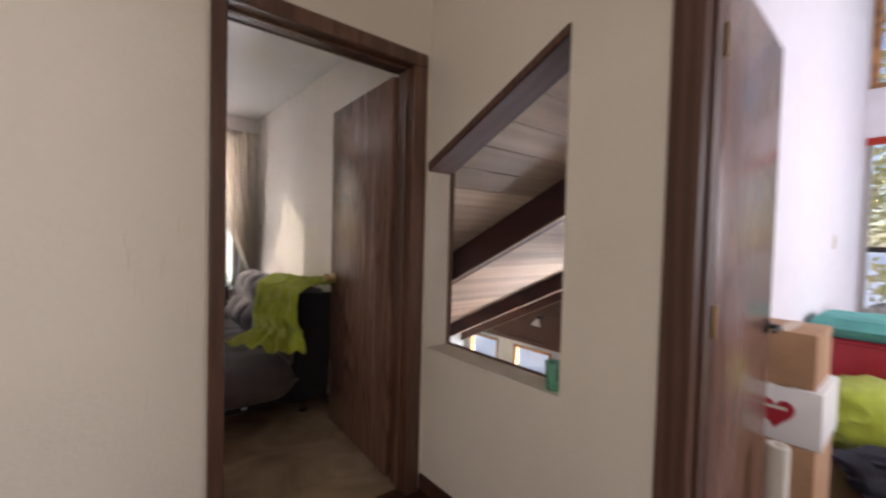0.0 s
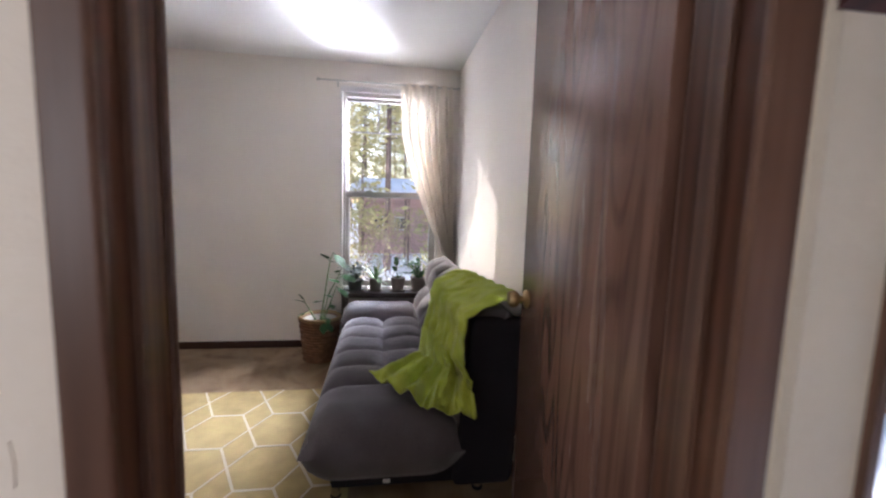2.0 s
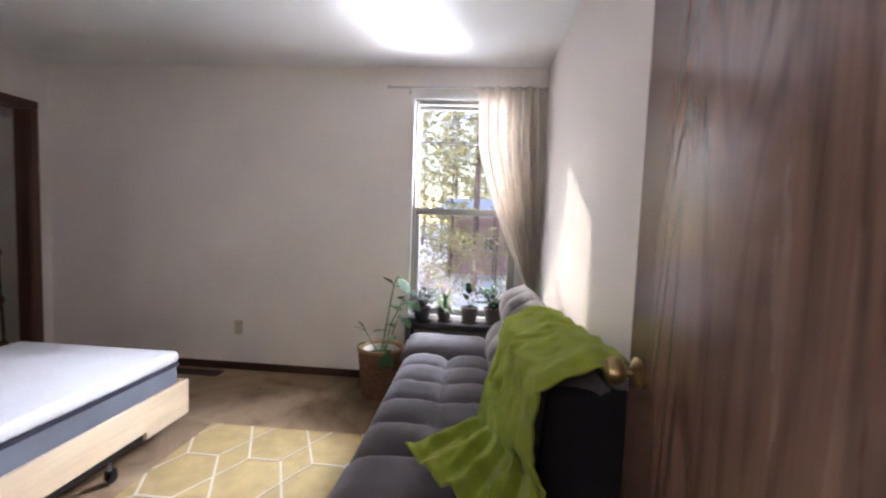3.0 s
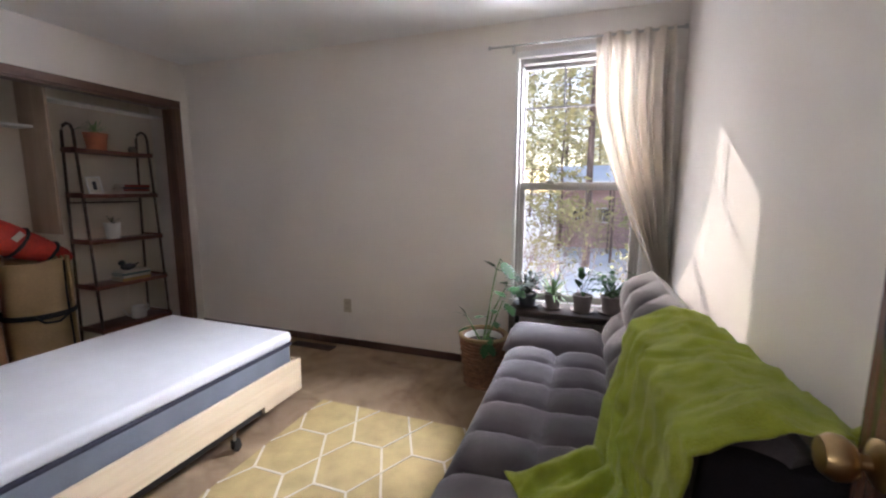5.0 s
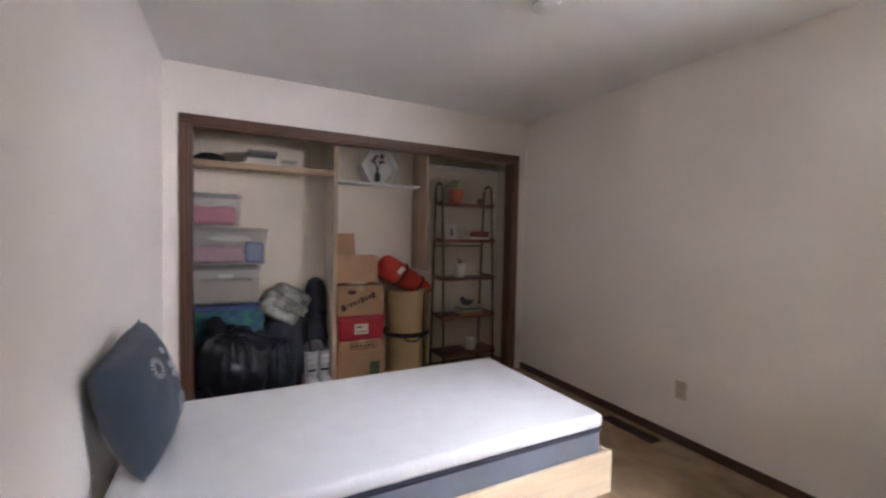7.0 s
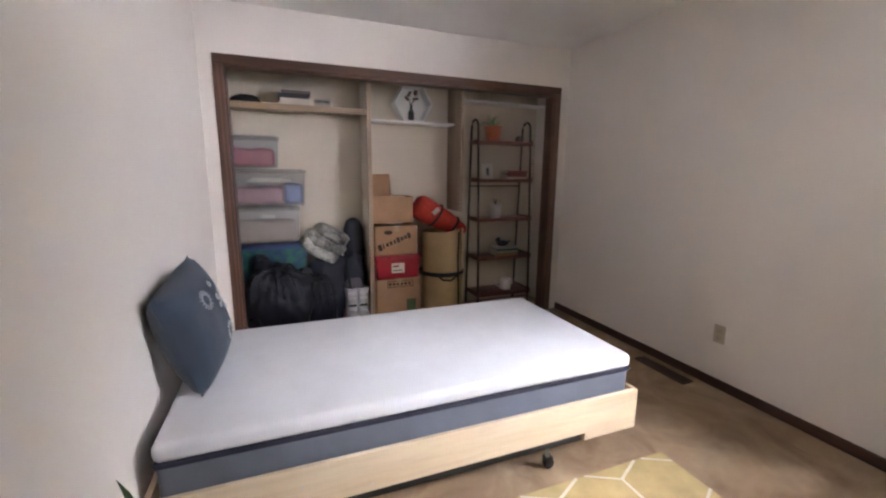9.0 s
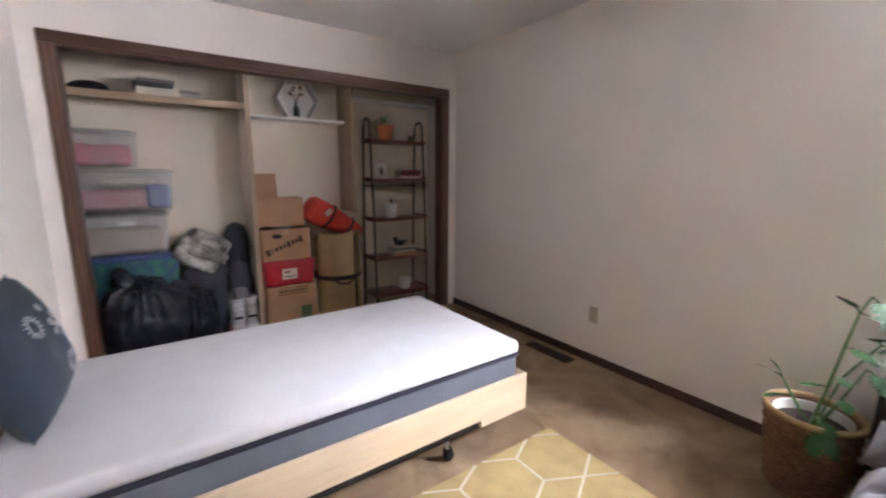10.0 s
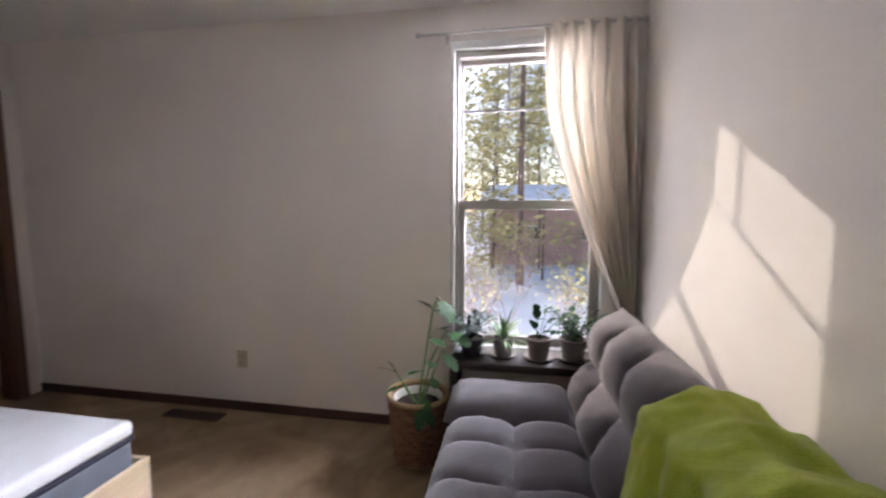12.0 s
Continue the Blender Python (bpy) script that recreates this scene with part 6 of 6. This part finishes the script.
for k in range(5):
    a = 116 + 72 * k
    bl_ = box(0.20, 0.66, -0.065, 0.065, -0.004, 0.004, 0.003)
    bl_.transform(Matrix.Translation((FX, FY, 0.375)) @ pose(0, 0, 0, 0, 0, a) @ pose(0, 0, 0, 11, 0, 0))
    bd_ = part("blade", bl_, M_BLACKM, fan, "dark blade")
    ar_ = box(0.10, 0.24, -0.018, 0.018, -0.006, 0.004, 0.003)
    ar_.transform(Matrix.Translation((FX, FY, 0.375)) @ pose(0, 0, 0, 0, 0, a) @ pose(0, 0, 0, 6, 0, 0))
    part("blade_arm", ar_, M_BLACKM, bd_)
for y, z in ((5.30, -0.30), (3.50, -0.20)):
    sp = thing("wall_spotlight", (XG, y, z), "small white wall spotlight on panelling", "spotlight", "gable spotlights")
    part("base", box(XG - 0.05, XG - 0.001, y - 0.06, y + 0.06, z + 0.05, z + 0.11, 0.01), M_BLACKM, sp)
    q = lathe([(0.03, 0.12), (0.045, 0.08), (0.085, 0.0), (0.08, 0.0), (0.04, 0.07), (0, 0.08)], seg=20)
    q.transform(Matrix.Translation((XG - 0.16, y, z - 0.06)) @ pose(0, 0, 0, 0, 20, 0))
    part("shade", q, M_CER, sp)
    part("arm", tube([(XG - 0.03, y, z + 0.07), (XG - 0.13, y, z + 0.05)], 0.008, 6), M_BLACKM, sp)
co = thing("living_room_couch", (5.95, 5.6, FL), "pale grey couch with loose cushions below the windows", "couch")
part("base", box(5.45, 6.32, 4.4, 6.9, FL, FL + 0.42, 0.04, 3), M_TANC, co)
part("backrest", box(6.08, 6.33, 4.4, 6.9, FL + 0.42, FL + 0.72, 0.06, 4), M_TANC, co)
M_PALE = mat("pale_grey_linen", (0.46, 0.46, 0.47), 0.9, vary=0.1, bump=0.3, bscale=200)
for k in range(4):
    q = lump(6.12, 4.75 + 0.6 * k, FL + 0.68, 0.12, 0.30, 0.20, k * 3.0, 0.12, 1.6, 4)
    part("cushion", q, M_PALE, co, "loose pale grey cushion")

# ---- study things ----
c1 = carton("cardboard_box", 2.42, 2.86, 0.935, 1.185, 0.0, 0.375, "large brown box under a white box", None, False, "study boxes")
c2 = carton("cardboard_box", 2.43, 2.84, 0.92, 1.19, 0.378, 0.622, "white box printed with a red heart", M_WHITE, False, "study boxes")
c3 = carton("cardboard_box", 2.45, 2.82, 0.95, 1.19, 0.625, 0.862, "plain brown box on top of the white box", None, False, "study boxes")
hp = []
for k in range(28):
    t = 2 * math.pi * k / 28
    hp.append((1.075 + 0.0042 * 16 * math.sin(t) ** 3, 0.505 + 0.0046 * (13 * math.cos(t) - 5 * math.cos(2 * t) - 2 * math.cos(3 * t) - math.cos(4 * t))))
part("heart_print", prism(hp, 2.4275, 2.4298), M_REDP, c2, "red printed heart", smooth=False)
part("print", box(2.4265, 2.4276, 1.035, 1.115, 0.518, 0.533), M_PAPER, c2, smooth=False)
rp = thing("paper_roll", (2.02, 0.985, 0.0), "upright roll of cream paper beside the door", "paper roll")
part("roll", lathe([(0, 0), (0.036, 0), (0.036, 0.515), (0.030, 0.520), (0.014, 0.518), (0.014, 0.50), (0, 0.50)], 2.02, 0.985, 0.001, 22), M_PAPER, rp)
tt = bin_box("storage_tote", 3.72, 4.20, 0.62, 1.12, 0.36, 0.66, "red plastic tote on a pile in the study", M_REDP, M_REDP, "study boxes")
M_TEAL = mat("teal_cushion_cloth", (0.10, 0.36, 0.33), 0.9, vary=0.15, bump=0.3)
q = puff(0.52, 0.56, 0.14, 1, 1, 0.02, 12, 0.10)
q.transform(Matrix.Translation((3.95, 0.90, 0.655)))
solid("seat_cushion", q, M_TEAL, "teal cushion on a red tote", "cushion")
solid("green_bag", lump(3.75, 0.80, 0.20, 0.40, 0.38, 0.24, 4.4, 0.2, 1.6, 4, 0.002), M_GREEN, "olive green soft bag on the study floor", "bag")
solid("dark_bag", lump(3.15, 0.62, 0.11, 0.22, 0.30, 0.14, 8.4, 0.3, 1.8, 4, 0.002), M_NAVYC, "black soft bag on the study floor", "bag")
solid("white_bag", lump(4.6, 0.75, 0.42, 0.25, 0.30, 0.42, 6.6, 0.2, 1.8, 4, 0.002), M_CAMO, "pale bundle heaped by the study window", "bag")
lsw = thing("light_switch", (4.85, YP - 0.02, 1.22), "white plastic light switch plate", "switch")
part("plate", box(4.815, 4.885, YP - 0.028, YP - 0.021, 1.22, 1.335, 0.002), M_IVORY, lsw)
part("toggle", box(4.845, 4.855, YP - 0.036, YP - 0.028, 1.265, 1.29, 0.001), M_WPLASTIC, lsw)

# ---- outdoors: snow, neighbour's house, pines, shrubs ----


def ground_height(x, y):
    rise = min(1.0, max(0.0, (y - 8.5) / 8.0))
    rise = rise * rise * (3 - 2 * rise)
    west = min(1.0, max(0.0, (-4.0 - x) / 6.0))
    far = min(1.0, max(0.0, (math.hypot(x, y) - 9.5) / 10.0))
    return -3.35 + max(1.85 * rise, 1.9 * west * far) + far * 0.22 * noise.noise(Vector((x * 0.16, y * 0.16, 0.3))) + far * 0.05 * noise.noise(Vector((x * 0.9, y * 0.9, 1.7)))


def spread(n, reach, fine):
    return [math.copysign(fine * abs(k) + (reach - fine * n) * (abs(k) / n) ** 4, k) for k in range(-n, n + 1)]


gr = bmesh.new()
gx = [3 + v for v in spread(60, 900, 0.45)]
gy = [14 + v for v in spread(60, 900, 0.45)]
gv = [[gr.verts.new((x, y, ground_height(x, y))) for y in gy] for x in gx]
for i in range(120):
    for j in range(120):
        gr.faces.new((gv[i][j], gv[i + 1][j], gv[i + 1][j + 1], gv[i][j + 1]))
structure("ground", gr, M_SNOW, "sunlit snow-covered ground with tree shade", "ground", smooth=True)

M_BRICK = mat("red_brown_siding", (0.52, 0.34, 0.30), 0.85, vary=0.15, scale=2, bump=0.3, bscale=18, stretch=(0.2, 0.2, 4))
M_DARKW = mat("dark_window", (0.03, 0.035, 0.045), 0.15, vary=0.1, bump=0)
M_TARP = mat("blue_tarp", (0.04, 0.13, 0.42), 0.5, vary=0.2, bump=0.4, bscale=12)
hs_ = thing("neighbour_house", (4.2, 27.0, -1.6), "red-brown neighbouring house with a snowy roof", "house")
part("wall", box(-0.6, 9.0, 24.6, 30.0, -1.9, 1.75), M_BRICK, hs_, smooth=False)
rf = bmesh.new()
for s0, s1 in (((24.1, 1.60), (27.3, 2.55)), ((30.5, 1.60), (27.3, 2.55))):
    pv = [rf.verts.new(c) for c in ((-1.1, s0[0], s0[1]), (9.5, s0[0], s0[1]), (9.5, s1[0], s1[1]), (-1.1, s1[0], s1[1]))]
    rf.faces.new(pv)
bmesh.ops.recalc_face_normals(rf, faces=rf.faces[:])
bmesh.ops.solidify(rf, geom=rf.faces[:], thickness=0.22)
part("roof", rf, M_SNOW, hs_, "snow-covered roof", smooth=False)
part("fascia", box(-1.1, 9.5, 24.02, 24.09, 1.38, 1.62), M_BRICK, hs_)
for x in (0.15, 1.35, 4.0, 6.2):
    w_ = part("window", box(x, x + 0.62, 24.52, 24.60, -0.25, 0.50), M_WTRIM, hs_, "white-framed window")
    part("pane", box(x + 0.05, x + 0.29, 24.50, 24.52, -0.19, 0.44), M_DARKW, w_, smooth=False)
    part("pane", box(x + 0.33, x + 0.57, 24.50, 24.52, -0.19, 0.44), M_DARKW, w_, smooth=False)
cpt = thing("carport", (3.6, 21.0, -1.6), "open carport with a snowy metal roof", "carport")
q = box(1.7, 5.6, 19.6, 22.6, 0, 0.10)
q.transform(Matrix.Translation((0, 0, 1.95)) @ Matrix.Translation((3.6, 21, 0)) @ pose(0, 0, 0, 12, 0, 0) @ Matrix.Translation((-3.6, -21, 0)))
part("roof", q, M_SNOW, cpt, smooth=False)
for x in (1.85, 5.45):
    for y, h in ((19.75, 1.75), (22.45, 2.25)):
        part("post", box(x - 0.05, x + 0.05, y - 0.05, y + 0.05, -1.7, h), M_BARK, cpt, smooth=False)
solid("covered_car", lump(4.6, 18.9, -1.35, 1.5, 0.8, 0.65, 2.0, 0.14, 1.3, 4), M_TARP, "car under a blue tarp in the snow", "car")


def pine(seed, h, bare, label):
    """A tall pine: tapered trunk and drooping limbs set with needle sprays."""
    rg_ = random.Random(seed)
    t = thing("pine_tree", (0, 0, 0), label, "tree", "pine trees")
    tk = tube([(0.05 * math.sin(k), 0.05 * math.cos(2 * k), h * k / 6 - 0.3) for k in range(7)], 0.0075 * h + 0.02, 9, None, 0.15)
    part("trunk", tk, M_BARK, t, local=True)
    cr = bmesh.new()
    lb = bmesh.new()
    nl = int(h * 3.2)
    for k in range(nl):
        f = bare + (1 - bare) * k / nl
        z_ = f * h
        reach_ = (0.5 + 0.16 * h * (1 - f) ** 0.8) * rg_.uniform(0.55, 1.15)
        a = k * 2.4 + rg_.uniform(-0.5, 0.5)
        d = Vector((math.cos(a), math.sin(a), -0.18 + 0.35 * f))
        tube([(0, 0, z_), d * reach_ * 0.5 + Vector((0, 0, z_)), d * reach_ + Vector((0, 0, z_ - 0.05 * reach_))], 0.022, 4, lb, 0.3)
        for m in range(int(12 + reach_ * 26)):
            q_ = rg_.uniform(0.18, 1.05)
            c = d * reach_ * q_ + Vector((rg_.gauss(0, 0.22), rg_.gauss(0, 0.22), z_ + rg_.gauss(-0.05, 0.26)))
            e = Vector((rg_.gauss(0, 1), rg_.gauss(0, 1), rg_.gauss(0, 0.6))).normalized()
            s = rg_.uniform(0.09, 0.20)
            n_ = e.cross(Vector((rg_.gauss(0, 1), rg_.gauss(0, 1), rg_.gauss(0, 1)))).normalized()
            vs = [cr.verts.new(c - e * s), cr.verts.new(c + n_ * s * 0.35), cr.verts.new(c + e * s), cr.verts.new(c - n_ * s * 0.35)]
            cr.faces.new(vs)
    part("limbs", lb, M_BARK, t, local=True, kind="stuff")
    part("crown", cr, M_NEEDLE, t, local=True, smooth=False)
    return t


variants = [pine(1, 17, 0.30, "tall pine with a sunlit needled crown"), pine(2, 14, 0.12, "tall pine with a sunlit needled crown"), pine(3, 9, 0.06, "young pine with yellow-green needles")]
# pines from (8.5, 14) to (13, 13) are added unseen, to shade the snow
places = ((0.95, 18.5, 0), (-1.6, 17.0, 1), (2.2, 31.0, 1), (-0.6, 32.0, 0), (-3.0, 26.0, 1), (4.6, 33.0, 0), (6.8, 31.5, 1), (1.6, 36.0, 1), (-5.5, 34.0, 0), (3.4, 16.6, 2),
          (9.0, 35.0, 0), (-2.2, 40.0, 1), (0.7, 43.0, 0), (12.0, 30.0, 1), (-8.0, 28.0, 1), (3.0, 46.0, 0), (7.0, 44.0, 1), (-5.0, 48.0, 0),
          (13.5, 7.5, 1), (15.0, 2.0, 0), (12.5, -1.5, 1), (11.5, 0.8, 2), (16.0, 5.0, 1), (14.0, -5.0, 0), (18.0, 0.0, 1), (8.5, 14.0, 1), (11.0, 16.0, 0), (13.5, 18.0, 1), (10.0, 20.0, 0), (13.0, 13.0, 1), (-0.3, 23.0, 2))
rg = random.Random(9)
for k, (x, y, v) in enumerate(places):
    m = pose(x, y, ground_height(x, y), 0, 0, rg.uniform(0, 360))
    if k in (0, 1, 9):
        variants[v].matrix_basis = m
    else:
        copy_thing(variants[v], m)


def shrub(seed, h, n, label):
    """A leafless shrub of forking twigs with a few pale leaves."""
    rg_ = random.Random(seed)
    t = thing("bare_shrub", (0, 0, 0), label, "shrub", "bare shrubs")
    tw = bmesh.new()
    lv = bmesh.new()

    def fork(p, d, ln, r, depth):
        q_ = p + d * ln
        tube([p, p.lerp(q_, 0.5) + Vector((rg_.gauss(0, 0.03), rg_.gauss(0, 0.03), 0)) * ln, q_], r, 4, tw, 0.6)
        if depth == 0:
            for _ in range(2):
                c = q_ + Vector((rg_.gauss(0, 0.12), rg_.gauss(0, 0.12), rg_.gauss(0, 0.12)))
                e = Vector((rg_.gauss(0, 1), rg_.gauss(0, 1), rg_.gauss(0, 1))).normalized() * 0.045
                o = e.orthogonal() * 0.6
                lv.faces.new([lv.verts.new(c - e), lv.verts.new(c + o), lv.verts.new(c + e), lv.verts.new(c - o)])
            return
        for _ in range(3):
            nd = (d + Vector((rg_.gauss(0, 0.45), rg_.gauss(0, 0.45), rg_.gauss(0.05, 0.25)))).normalized()
            fork(p.lerp(q_, rg_.uniform(0.6, 1.0)), nd, ln * rg_.uniform(0.55, 0.8), r * 0.6, depth - 1)
    for _ in range(n):
        fork(Vector((rg_.gauss(0, 0.12), rg_.gauss(0, 0.12), -0.1)), Vector((rg_.gauss(0, 0.4), rg_.gauss(0, 0.4), 1)).normalized(), h * 0.42, 0.016, 3)
    part("twigs", tw, M_TWIG, t, local=True, kind="stuff")
    part("leaves", lv, M_NEEDLE, t, local=True, kind="stuff", smooth=False)
    return t


s1 = shrub(4, 3.0, 5, "leafless shrub with fine pinkish twigs")
for k, (x, y, sc) in enumerate(((-0.35, 9.6, 1.0), (0.35, 13.0, 1.0), (1.9, 12.5, 0.8), (-0.9, 13.5, 1.1), (0.9, 16.5, 0.9), (2.7, 18.0, 0.9), (1.6, 22.0, 1.1), (0.1, 21.0, 1.2), (-1.4, 22.5, 1.1), (3.6, 22.8, 0.9))):
    m = pose(x, y, ground_height(x, y), 0, 0, 70 * k)
    if k == 0:
        s1.matrix_basis = m
    else:
        copy_thing(s1, m)
